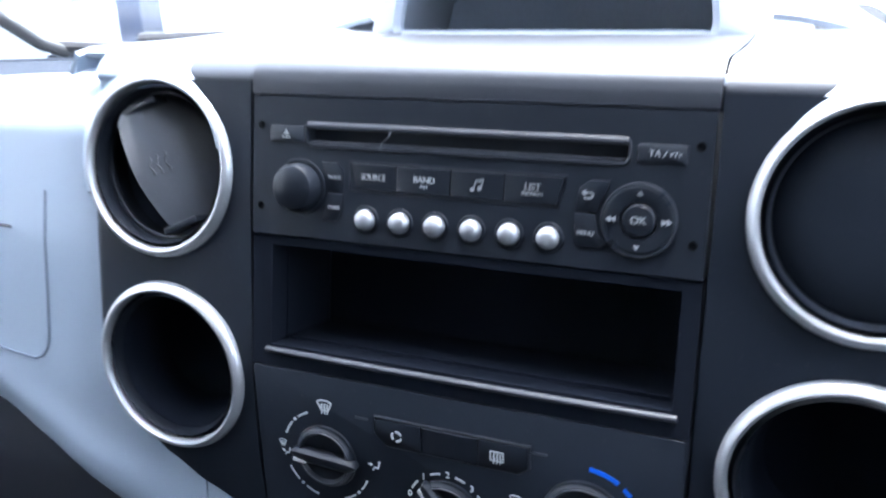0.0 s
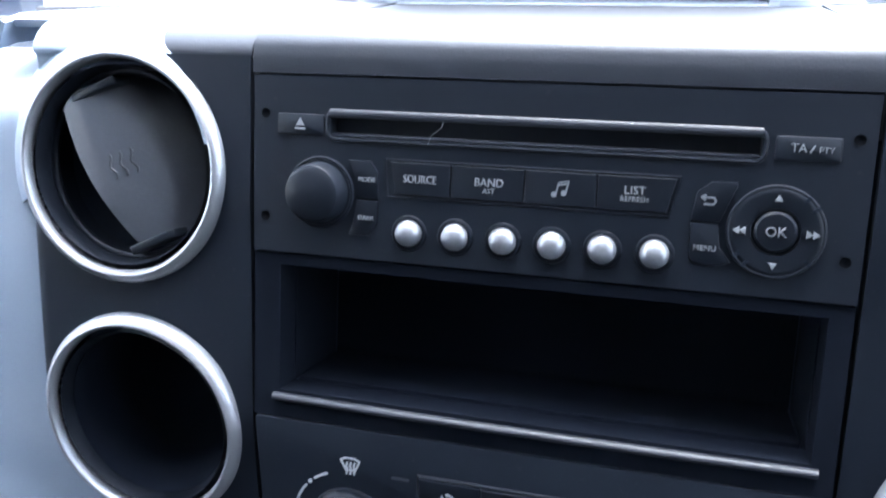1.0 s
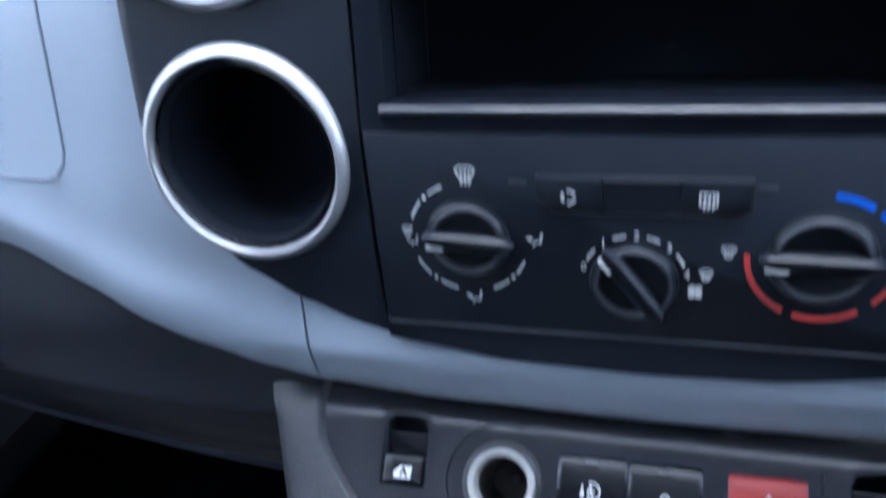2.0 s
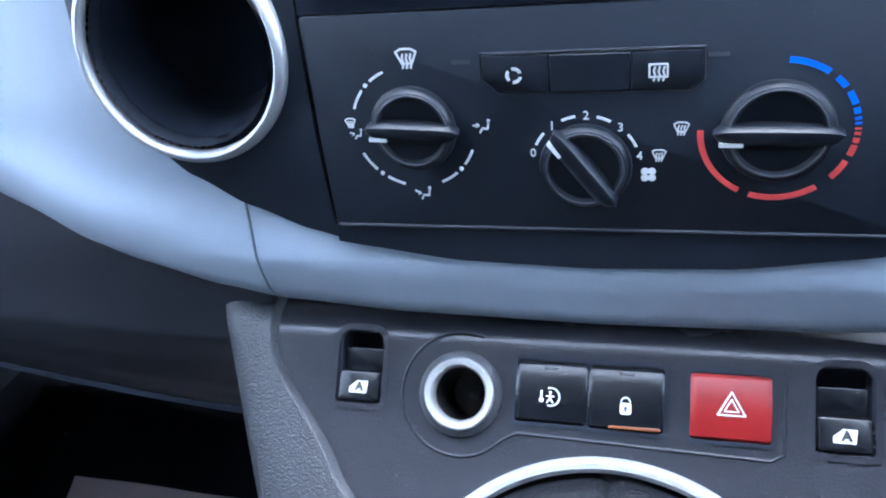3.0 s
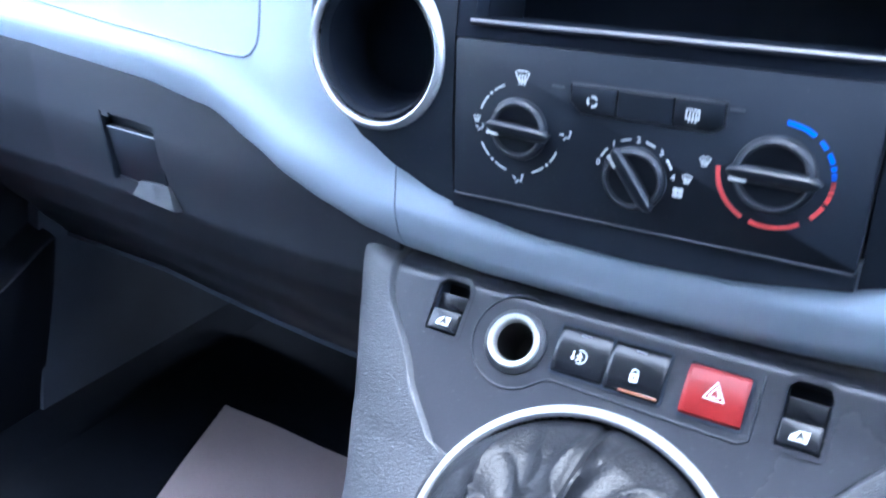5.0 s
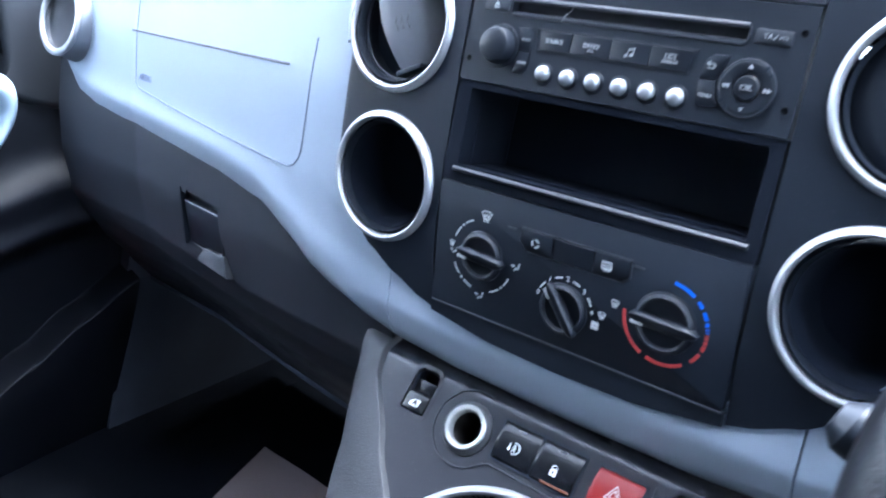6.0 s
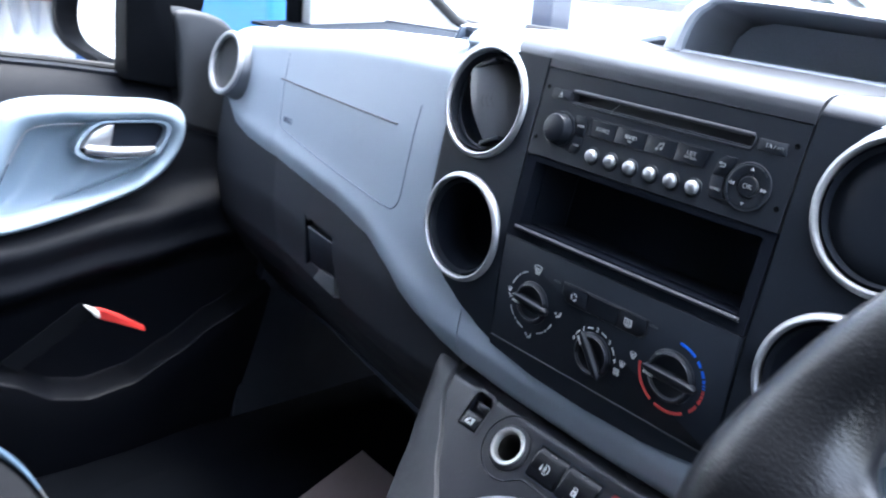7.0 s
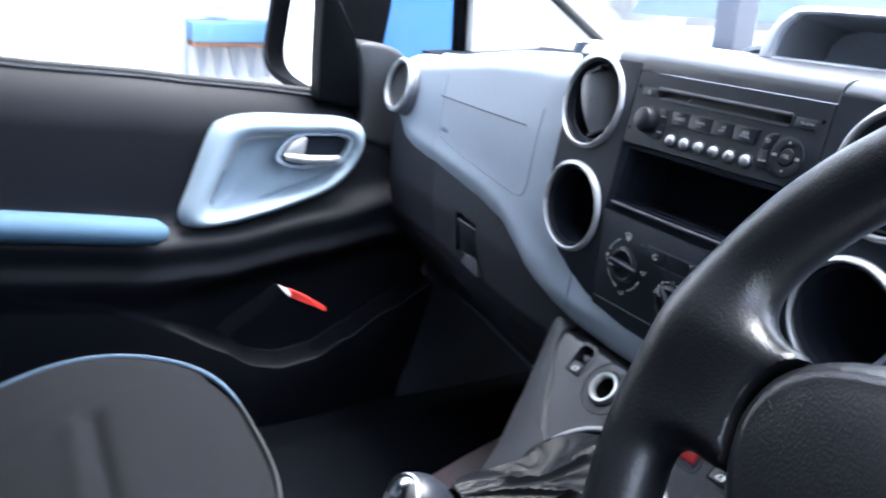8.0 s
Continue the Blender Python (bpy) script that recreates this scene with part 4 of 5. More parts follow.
part("top", grid(deck_fn, 150, 170, deck_keep, thick=-0.003), DECK, deck)
for sgn in (-1, 1):
    def flank(s, t):
        v = 0.056 - 0.306 * t
        a = deck_edge(v, sgn)
        b2 = max(lerp(v, OUTER_UP), a + 0.02)
        d = (b2 - a) * s
        up = 0.0034 * smooth_step(min(1.0, d / 0.0035)) - 0.0006 * math.exp(-(d / 0.0012) ** 2)
        return FK @ Vector((sgn * (a + d), v, deck_w(v) * (1 - 0.7 * smooth_step(s)) + up - (brow(v) + 0.0034) * (0.2 * s + 0.8 * s ** 3)))
    part("flank", grid(flank, 48, 70, thick=-0.003 * sgn), GRAIN, deck)

    def wall(s, t):
        v = 0.056 - 0.306 * t
        a = max(lerp(v, OUTER_UP), 0.112)
        top = FK @ Vector((sgn * a, v, deck_w(v) - brow(v)))
        low = Vector((sgn * (a + 0.012), top.y + 0.05, -0.62))
        return top.lerp(low, s) + Vector((sgn * 0.006 * math.sin(math.pi * s), 0, 0))
    part("side", grid(wall, 12, 40, thick=-0.004 * sgn), GRAIN, deck)
# the raised field round the switches
field = [(-0.0525 + 0.0245 * math.cos(radians(a)), 0.0245 * math.sin(radians(a))) for a in range(70, 310, 12)] + [(-0.034, -0.0162), (-0.029, -0.0135), (0.064, -0.0155), (0.0685, -0.013), (0.0690, 0.018)]
part("field_groove", ridge(field, 0.0006, FK, 0.0, closed=False), BUTTON, deck)


def arch(u0, v0, u1, v1, top, low):
    """A rectangle whose upper corners are rounder than its lower ones."""
    pts = []
    for cu, cv, r, a0 in ((u1 - low, v0 + low, low, 270), (u1 - top, v1 - top, top, 0), (u0 + top, v1 - top, top, 90), (u0 + low, v0 + low, low, 180)):
        pts += [(cu + r * math.cos(radians(a0 + 15 * k)), cv + r * math.sin(radians(a0 + 15 * k))) for k in range(7)]
    return pts


def window_switch(o, ob_label):
    u0, v0, u1, v1 = o
    ob = thing("window_switch", FK @ Vector((u0, v0, 0)), ob_label, "window switch", group="window switches on the console")
    part("bezel", frame_ring(arch(u0 - 0.0020, v0 - 0.0020, u1 + 0.0020, v1 + 0.0020, 0.0078, 0.0035), arch(u0 + 0.0004, v0 + 0.0004, u1 - 0.0004, v1 - 0.0004, 0.0062, 0.0020), FK, -0.004, 0.0007), DECK, ob)
    part("well", box(u0, u1, v0, v1, -0.014, -0.0125, m=FK), DEEP, ob)
    for a, b in (((u0, v0, u0 + 0.0012, v1), 0), ((u1 - 0.0012, v0, u1, v1), 0), ((u0, v1 - 0.0012, u1, v1), 0), ((u0, v0, u1, v0 + 0.0012), 0)):
        part("well_side", box(a[0], a[2], a[1], a[3], -0.0126, -0.002, m=FK), DEEP, ob)
    part("rocker_back", prism(rrect(u0 + 0.0014, v0 + 0.013, u1 - 0.0014, v1 - 0.0085, 0.0008), FK @ Matrix.Rotation(radians(6), 4, "X"), -0.011, -0.0050, 0.0008), PIANO, ob)
    rk = part("rocker", prism(rrect(u0 + 0.0014, v0 + 0.0014, u1 - 0.0014, v0 + 0.0135, 0.0012), FK @ Matrix.Rotation(radians(-5), 4, "X"), -0.011, 0.0006, 0.0012), PIANO, ob, "glossy black rocker")
    uc, vc = (u0 + u1) / 2, v0 + 0.0068
    fm = FK @ Matrix.Rotation(radians(-5), 4, "X")
    part("print", prism([(uc - 0.0040, vc - 0.0024), (uc + 0.0034, vc - 0.0024), (uc + 0.0040, vc + 0.0026), (uc - 0.0008, vc + 0.0026), (uc - 0.0040, vc - 0.0002)], fm, 0.0005, 0.00085), WHITE, rk)
    part("print", lettering("A", 0.0050, fm, uc + 0.0004, vc + 0.0001, 0.0011, 0.0003, bold=0.00022), SEAL, rk)
    return ob


window_switch(HOLES[0], "black rocker window switch with a white mark")
window_switch(HOLES[1], "black rocker window switch with a white mark")

socket = thing("lighter_socket", FK @ Vector((-0.0525, 0, 0)), "round power socket with a pale metal rim", "power socket")
part("collar", lathe([(0.0172, -0.002), (0.0170, 0.0012), (0.0158, 0.0024), (0.0142, 0.0028)], FK, -0.0525, 0, n=48), GRAIN, socket)
part("rim", lathe([(0.0143, 0.0026), (0.0142, 0.0038), (0.0136, 0.0044), (0.0116, 0.0042), (0.0107, 0.0030), (0.0105, -0.001)], FK, -0.0525, 0, n=48), mat("pale_socket_rim", (0.52, 0.53, 0.52), 0.32, 0.7, vary=0.05), socket, "pale metal rim")
part("barrel", lathe([(0.0107, 0.001), (0.0105, -0.003), (0.0102, -0.030), (1e-7, -0.031)], FK, -0.0525, 0, n=40), mat("socket_steel", (0.04, 0.038, 0.036), 0.4, 0.6), socket)
part("contact", lathe([(0.003, -0.031), (0.0026, -0.026), (1e-7, -0.025)], FK, -0.0525, 0, n=16), LIP, socket)


def push_switch(name, u0, v0, u1, v1, material, label, category):
    ob = thing(name, FK @ Vector((u0, v0, 0)), label, category, group="push switches on the console")
    part("bezel", frame_ring(rrect(u0 - 0.0012, v0 - 0.0012, u1 + 0.0012, v1 + 0.0012, 0.0018), rrect(u0, v0, u1, v1, 0.001), FK, -0.003, 0.0008), DEEP, ob)

    def cap(s, t):
        v = v0 + (v1 - v0) * t
        e = min(s, 1 - s) * (u1 - u0)
        drop = 0.0008 * max(0, 1 - e / 0.0012) ** 2
        w = 0.0034 - 0.0105 * (t - 0.45) ** 2 - drop - 0.0015 * max(0, (abs(t - 0.5) - 0.45) / 0.05) ** 2
        return FK @ Vector((u0 + (u1 - u0) * s, v, w))
    kp = part("key", grid(cap, 20, 20, thick=0.003), material, ob)
    return ob, kp


sw, key = push_switch("start_stop_switch", -0.0300, -0.0088, -0.0024, 0.0156, PIANO, "glossy black switch with a white symbol", "console switch")
ic = strokes([[(-0.0196, 0.0004), (-0.0196, 0.0036)]], 0.0007, FK, 0.0034)
dot(-0.0196, 0.0002, 0.0010, FK, 0.0034, bm=ic)
band(-0.0160, 0.0015, 0.0034, 0.0006, -110, 110, FK, 0.0034, bm=ic)
dot(-0.0162, 0.0032, 0.0006, FK, 0.0034, bm=ic)
strokes([[(-0.0162, 0.0024), (-0.0162, 0.0009), (-0.0174, -0.0007)], [(-0.0162, 0.0009), (-0.0151, -0.0007)], [(-0.0177, 0.0017), (-0.0148, 0.0017)]], 0.0006, FK, 0.0034, bm=ic)
part("print", ic, WHITE, key)
part("indicator", prism(rrect(-0.0190, 0.0120, -0.0135, 0.0131, 0.0004), FK, 0.0004, 0.0021), mat("dim_lens", (0.10, 0.10, 0.105), 0.4), key)
sw, key = push_switch("door_lock_switch", -0.0020, -0.0092, 0.0262, 0.0154, PIANO, "glossy black door lock switch with a painted amber reflection", "console switch")
ic = prism(rrect(0.0102, -0.0030, 0.0144, 0.0014, 0.0008), FK, 0.0028, 0.0035)
band(0.0123, 0.0016, 0.0017, 0.0006, 0, 180, FK, 0.0034, bm=ic)
part("print", ic, WHITE, key)
part("keyhole", dot(0.0123, -0.0006, 0.0007, FK, 0.0036, bm=strokes([[(0.0123, -0.0006), (0.0123, -0.0018)]], 0.0007, FK, 0.0036)), DARK_PRINT, key)
part("indicator", prism(rrect(0.0095, 0.0118, 0.0150, 0.0129, 0.0004), FK, 0.0004, 0.0021), mat("dim_lens_b", (0.10, 0.10, 0.105), 0.4), key)
# amber strip paints in a reflection on the glossy key; no lens there
part("amber_reflection_strip", prism(rrect(0.0060, -0.0085, 0.0252, -0.0073, 0.0005), FK, 0.0008, 0.0021, 0.0004), AMBER_REFLECTION, key, "amber reflection painted along the lower edge")
sw, key = push_switch("hazard_switch", 0.0355, -0.0098, 0.0640, 0.0152, HAZARD, "red hazard light switch with a white triangle", "console switch")
tri = [(0.0452, -0.0002), (0.0548, -0.0002), (0.0500, 0.0082)]
ic = strokes([tri + tri[:1]], 0.0006, FK, 0.0034)
c3 = (0.0500, 0.0026)
t2 = [(c3[0] + (u - c3[0]) * 0.52, c3[1] + (v - c3[1]) * 0.52) for u, v in tri]
strokes([t2 + t2[:1]], 0.0005, FK, 0.0034, bm=ic)
part("print", ic, WHITE, key, "white double triangle")

# ---- gear lever ----
gear = thing("gear_lever", FK @ Vector((GC[0], GC[1], 0)), "gear lever in a creased black leather gaiter", "gear lever")
part("gaiter_ring", lathe([(GR, -0.001), (GR - 0.0006, 0.0022), (GR - 0.0024, 0.0038), (GR - 0.0044, 0.0038), (GR - 0.0060, 0.0022), (GR - 0.0063, -0.004)], FK, *GC, n=96), SILVER, gear, "satin silver ring")
KNOB = Vector((-0.002, -0.178, -0.325))
kl = FK.inverted() @ KNOB
nz = noise
BOOT_W = [(0.0, -0.004), (0.06, 0.011), (0.15, 0.026), (0.30, 0.040), (0.50, 0.054), (0.70, 0.080), (0.85, 0.100), (1.0, 0.115)]
BOOT_R = [(0.0, 0.0772), (0.06, 0.0758), (0.15, 0.0690), (0.30, 0.0550), (0.50, 0.0375), (0.70, 0.0240), (0.85, 0.0170), (1.0, 0.0135)]


def gaiter(s, t):
    a = 2 * math.pi * s
    w, r = lerp(t, BOOT_W), lerp(t, BOOT_R)
    ax, ay = GC[0] + (kl.x - GC[0]) * w / kl.z * 0.95, GC[1] + (kl.y - GC[1]) * w / kl.z * 0.95
    fold = 0.0062 * min(1.0, t / 0.12) * max(0.0, math.sin(t * math.pi)) ** 0.5
    n1 = nz.noise(Vector((1.6 * math.cos(a), 1.6 * math.sin(a), 2.0 * t + 3)))
    n2 = 1 - abs(nz.noise(Vector((2.2 * math.cos(a) + 5, 2.2 * math.sin(a), 1.2 * t)))) * 2.2
    n3 = 1 - abs(nz.noise(Vector((3.1 * math.cos(a), 3.1 * math.sin(a) + 9, 3.4 * t)))) * 2.4
    n2, n3 = max(-0.6, n2), max(-0.6, n3)
    r += fold * (1.4 * n1 + 0.9 * n2 ** 3 + 0.35 * n3)
    w += fold * (1.6 * n1 + 1.3 * n2 ** 3 + 0.55 * n3 ** 3)
    seam = math.exp(-((((s - 0.25 + 0.5) % 1) - 0.5) / 0.006) ** 2)
    r -= 0.0016 * seam
    w -= 0.0016 * seam
    return FK @ Vector((ax + r * math.cos(a), ay + r * math.sin(a), w - 0.002))


part("gaiter", grid(gaiter, 300, 130), LEATHER, gear, "creased black leather gaiter")
axis = (FK.to_3x3() @ Vector((0, -0.12, 1))).normalized()
part("shaft", tube([KNOB - axis * 0.06, KNOB - axis * 0.018], 0.009, n=16), BUTTON, gear)
kq = Matrix.Translation(KNOB) @ Vector((0, 0, 1)).rotation_difference(axis).to_matrix().to_4x4()
kb = part("knob", lathe([(0.011, -0.034), (0.016, -0.030), (0.0215, -0.018), (0.0235, -0.006), (0.0222, 0.004), (0.0190, 0.0105), (0.0172, 0.0118)], kq, n=48), BUTTON, gear, "black gear knob")
part("cap_ring", lathe(torus_profile(0.0180, 0.0020, 0.0105, 10), kq, n=48, closed=True), CHROME, kb, "chrome ring")
part("cap", lathe([(0.0172, 0.0108), (0.0150, 0.0128), (0.009, 0.0146), (1e-7, 0.0152)], kq, n=40), CHROME, kb, "silver cap with a dark shift pattern")
sp = bmesh.new()
strokes([[(-0.008, 0.004), (-0.008, -0.004)], [(0.0, 0.006), (0.0, -0.006)], [(0.008, 0.004), (0.008, -0.004)], [(-0.008, 0), (0.008, 0)]], 0.0010, kq, 0.0143, bm=sp, high=0.0008)
part("shift_pattern", sp, DARK_PRINT, kb)

# ---- display pod on top of the dashboard ----
pod = thing("display_pod", (0, 0.2, 0.06), "hooded central display pod on the dash top", "display pod")
PO = [(-0.010, 0.048), (0.085, 0.048), (0.1015, 0.049), (0.1000, 0.060), (0.094, 0.082), (0.082, 0.096), (0.055, 0.103), (-0.078, 0.104), (-0.105, 0.097), (-0.117, 0.082), (-0.1225, 0.060), (-0.1235, 0.049), (-0.105, 0.048)]
PI = [(-0.010, 0.0545), (0.066, 0.0545), (0.0745, 0.0555), (0.0750, 0.064), (0.071, 0.080), (0.063, 0.089), (0.046, 0.0945), (-0.066, 0.0955), (-0.085, 0.090), (-0.0945, 0.080), (-0.0980, 0.064), (-0.0975, 0.0555), (-0.088, 0.0545)]


def pod_hood(rings):
    """Rings of the hood between its outer and inner outline."""
    bm = bmesh.new()
    n = len(PO) * 4
    po, pi = loop(PO, 4), loop(PI, 4)
    rows = []
    for k, w in rings:
        rows.append([bm.verts.new(FACE @ Vector((po[j][0] + (pi[j][0] - po[j][0]) * k, po[j][1] + (pi[j][1] - po[j][1]) * k, w))) for j in range(n)])
    for a, b in zip(rows, rows[1:]):
        for j in range(n):
            bm.faces.new((a[j], a[(j + 1) % n], b[(j + 1) % n], b[j]))
    return bm


part("hood", pod_hood(((0, -0.33), (0, -0.162), (0.12, -0.153), (0.45, -0.147), (0.85, -0.143), (1, -0.145), (1, -0.150))), POD, pod)
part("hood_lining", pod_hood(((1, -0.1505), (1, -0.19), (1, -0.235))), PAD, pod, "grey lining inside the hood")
part("display", prism(PI, FACE, -0.245, -0.215), DISPLAY, pod, "dark display window")
part("hood_back", prism(PO, FACE, -0.36, -0.331), PAD, pod)
part("sill", box(-0.097, 0.074, 0.147, 0.215, 0.0530, 0.0560), POD, pod)
for sgn, x0, x1 in ((-1, -0.125, -0.235), (1, 0.103, 0.213)):
    def wing(s, t):
        x = x0 + (x1 - x0) * s
        return Vector((x, 0.158 + 0.05 * s + 0.16 * t, 0.048 + (0.046 * (1 - smooth_step(s))) * math.sin(math.pi * min(1.0, 0.25 + t) * 0.5) + 0.008 * t))
    part("fairing", grid(wing, 20, 12, thick=0.004 * sgn), POD, pod)

# ---- top of the dash under the windscreen ----
shelf = thing("dash_top", (0, 0.4, 0.05), "dark grey dash top running to the windscreen", "dashboard top")


def shelf_fn(x0, x1):
    def fn(s, t):
        x = x0 + (x1 - x0) * s
        bow = 0.05 * (1 - (x / 0.75) ** 2)
        y = 0.205 + 0.30 * t + bow * t
        z = 0.032 + 0.028 * min(1, t / 0.06) + 0.02 * t
        return Vector((x, y, z - 0.01 * (abs(x) / 0.7) ** 2))
    return fn


def left_deck(s, t):
    """The deck from the painted panel up to the glass."""
    x = -0.76 + 0.59 * s
    top = 0.043 - 0.012 * (abs(x) / 0.7) ** 2
    bow = 0.05 * (1 - (x / 0.75) ** 2)
    return Vector((x, 0.300 + (0.205 + bow) * t, top + 0.012 + 0.016 * t))


part("left_deck", grid(left_deck, 30, 48, thick=0.004), PAD, shelf)
part("left_ramp", grid(lambda s, t: (lambda x: Vector((x, 0.124, 0)) + Vector((0, 0.177 * t, crest(x) - 0.002 + (0.0545 - 0.012 * (abs(x) / 0.7) ** 2 - crest(x)) * t)))(-0.76 + 0.59 * s), 30, 12, thick=0.004), MATTE_TOP, shelf, "matte dark ramp behind the painted panel")
part("middle_deck", grid(lambda s, t: Vector((-0.19 + 0.38 * s, 0.160 + 0.40 * t, 0.0565 + 0.02 * t)), 12, 20, thick=0.004), PAD, shelf)
part("right_deck", grid(shelf_fn(0.17, 0.76), 30, 40, thick=0.004), PAD, shelf)

# driver's side of the dashboard, plain
drv = thing("driver_dash", (0.5, 0.1, -0.1), "dark grey dashboard on the driver's side", "dashboard")
part("upper", box(0.262, 0.74, 0.035, 0.205, -0.20, 0.035, 0.02), LOWER, drv)
part("knee_panel", grid(lambda s, t: Vector((0.16 + 0.58 * s, 0.045 + 0.14 * t, -0.19 - 0.25 * t)), 10, 10, thick=0.004), LOWER, drv)
part("filler", grid(lambda s, t: Vector((0.186 + 0.08 * s, 0.025 + 0.02 * s, -0.21 + 0.21 * t)), 6, 6, thick=0.004), LOWER, drv)

# ---- steering wheel ----
FS = frame_at((0.372, -0.187, -0.141), 14.5)
wheel = thing("steering_wheel", (0.372, -0.187, -0.141), "black moulded steering wheel with a padded hub", "steering wheel")

def hub_shape(a):
    c, s = math.cos(a), math.sin(a)
    e = 2.7 if s > 0 else 1.7
    return 1.0 / ((abs(c) / 0.1292) ** e + (abs(s) / (0.0525 if s > 0 else 0.106)) ** e) ** (1 / e)


def moulded(field, lo, hi, step):
    """The skin where field(u, v, w) is nought, as one smooth net of quads."""
    ax = [np.arange(a, b + step, step) for a, b in zip(lo, hi)]
    val = field(*np.meshgrid(*ax, indexing="ij"))
    size = [n - 1 for n in val.shape]
    corner = {c: val[c[0]:c[0] + size[0], c[1]:c[1] + size[1], c[2]:c[2] + size[2]] for c in np.ndindex(2, 2, 2)}
    total, count = np.zeros((3, *size)), np.zeros(size)
    for a in corner:
        for d in range(3):
            if a[d] == 0:
                b = tuple(1 if q == d else a[q] for q in range(3))
                cut = (corner[a] < 0) != (corner[b] < 0)
                k = np.where(cut, corner[a] / np.where(cut, corner[a] - corner[b], 1), 0)
                for q in range(3):
                    total[q] += cut * (a[q] + (k if q == d else 0))
                count += cut
    cells = np.argwhere(count > 0)
    number = -np.ones(size, int)
    number[tuple(cells.T)] = np.arange(len(cells))
    pts = np.array(lo) + step * (cells + (total / np.maximum(count, 1))[:, cells[:, 0], cells[:, 1], cells[:, 2]].T)
    for _ in range(3):
        f0 = field(*pts.T)
        g = np.stack([(field(*(pts + np.eye(3)[q] * 1e-4).T) - f0) / 1e-4 for q in range(3)], 1)
        pts = pts - np.clip(f0 / np.maximum((g * g).sum(1), 0.2), -step / 2, step / 2)[:, None] * g
    bm = bmesh.new()
    vs = [bm.verts.new(FS @ Vector(p)) for p in pts.tolist()]
    for d in range(3):
        p, q = [k for k in range(3) if k != d]
        up = [slice(None)] * 3
        up[d] = slice(1, None)
        down = [slice(None)] * 3
        down[d] = slice(None, -1)
        for c in np.argwhere((val[tuple(up)] < 0) != (val[tuple(down)] < 0)):
            quad = []
            for dp, dq in ((1, 1), (0, 1), (0, 0), (1, 0)):
                e = c.copy()
                e[p] -= dp
                e[q] -= dq
                quad.append(vs[number[tuple(e)]])
            bm.faces.new(quad)
    return bm


def melt(a, b, k):
    """Two solids run together with a fillet of about k."""
    h = np.clip(0.5 + 0.5 * (b - a) / k, 0, 1)
    return b + (a - b) * h - k * h * (1 - h)


def rim_field(u, v, w):
    """A ring with two broad arms that flare softly into it, hollowed for the hub pad."""
    far = np.hypot(u, v)
    ring = np.hypot(far - 0.175, w / 1.06) - 0.0172
    a, b, c = np.abs(np.abs(u) - 0.125) - 0.034, np.abs(v - 0.0142) - 0.0185, np.abs(w + 0.001) - 0.0012
    arm = np.hypot(np.hypot(np.maximum(a, 0), np.maximum(b, 0)), np.maximum(c, 0)) + np.minimum(np.maximum(a, np.maximum(b, c)), 0) - 0.0108
    q = np.clip((v + 0.012) / 0.05, 0, 1)
    body = melt(ring, arm, 0.017 + 0.015 * q * q * (3 - 2 * q))
    ang = np.arctan2(v - 0.010, u)
    co, si = np.abs(np.cos(ang)), np.abs(np.sin(ang))
    e = np.where(np.sin(ang) > 0, 2.7, 1.7)
    edge = ((co / 0.1275) ** e + (si / np.where(np.sin(ang) > 0, 0.052, 0.105)) ** e) ** (-1 / e)
    seat = np.maximum(np.hypot(u, v - 0.010) - edge - 0.0022, -0.006 - w)
    return -melt(-body, seat, 0.003)


part("rim", moulded(rim_field, (-0.2, -0.2, -0.026), (0.2, 0.2, 0.026), 0.0028), WHEEL, wheel, "moulded rim with two broad arms")


def hub_fn(s, t):
    a = 2 * math.pi * s
    lift = max(0.0, math.sin(a))
    edge, wide, deep = hub_shape(a), 0.012 + 0.020 * lift, 0.012 + 0.022 * lift
    if t < 0.5:
        r = (edge - wide) * t / 0.5
        w = 0.0135 + 0.008 * (1 - (t / 0.5) ** 2)
    else:
        q = min(1.0, (t - 0.5) / 0.4)
        r = edge - wide + wide * (0.5 * math.sin(q * math.pi / 2) + 0.5 * q)
        w = 0.0135 - deep * (0.5 - 0.5 * math.cos(q * math.pi / 2) + 0.5 * q * q) - 0.02 * max(0.0, t - 0.9) / 0.1
    return FS @ Vector((r * math.cos(a), r * math.sin(a) + 0.010, w))


part("hub_pad", grid(hub_fn, 120, 40), WHEEL, wheel, "padded black hub")
mk = bmesh.new()
for k in range(2):
    strokes([[(-0.1155 + 0.0016 * k, 0.0215 - 0.0008 * k), (-0.1130 + 0.0016 * k, 0.0190 - 0.0006 * k), (-0.1075 + 0.0010 * k, 0.0178 - 0.0004 * k)]], 0.0005, FS, 0.0100, bm=mk, high=0.0040)
part("emblem", mk, WHEEL, wheel, "small moulded mark on the hub")


def spoke(u0, v0, u1, v1, w0, w1, half0, half1):
    def fn(s, t):
        u, v = u0 + (u1 - u0) * s, v0 + (v1 - v0) * s
        d = Vector((u1 - u0, v1 - v0, 0)).normalized()
        nrm = Vector((-d.y, d.x, 0))
        h = half0 + (half1 - half0) * s + 0.016 * (2 * s - 1) ** 4
        a = math.pi * 2 * t
        return FS @ (Vector((u, v, w0 + (w1 - w0) * s)) + nrm * h * math.cos(a) + Vector((0, 0, 0.012 * math.sin(a))))
    return grid(fn, 14, 24)


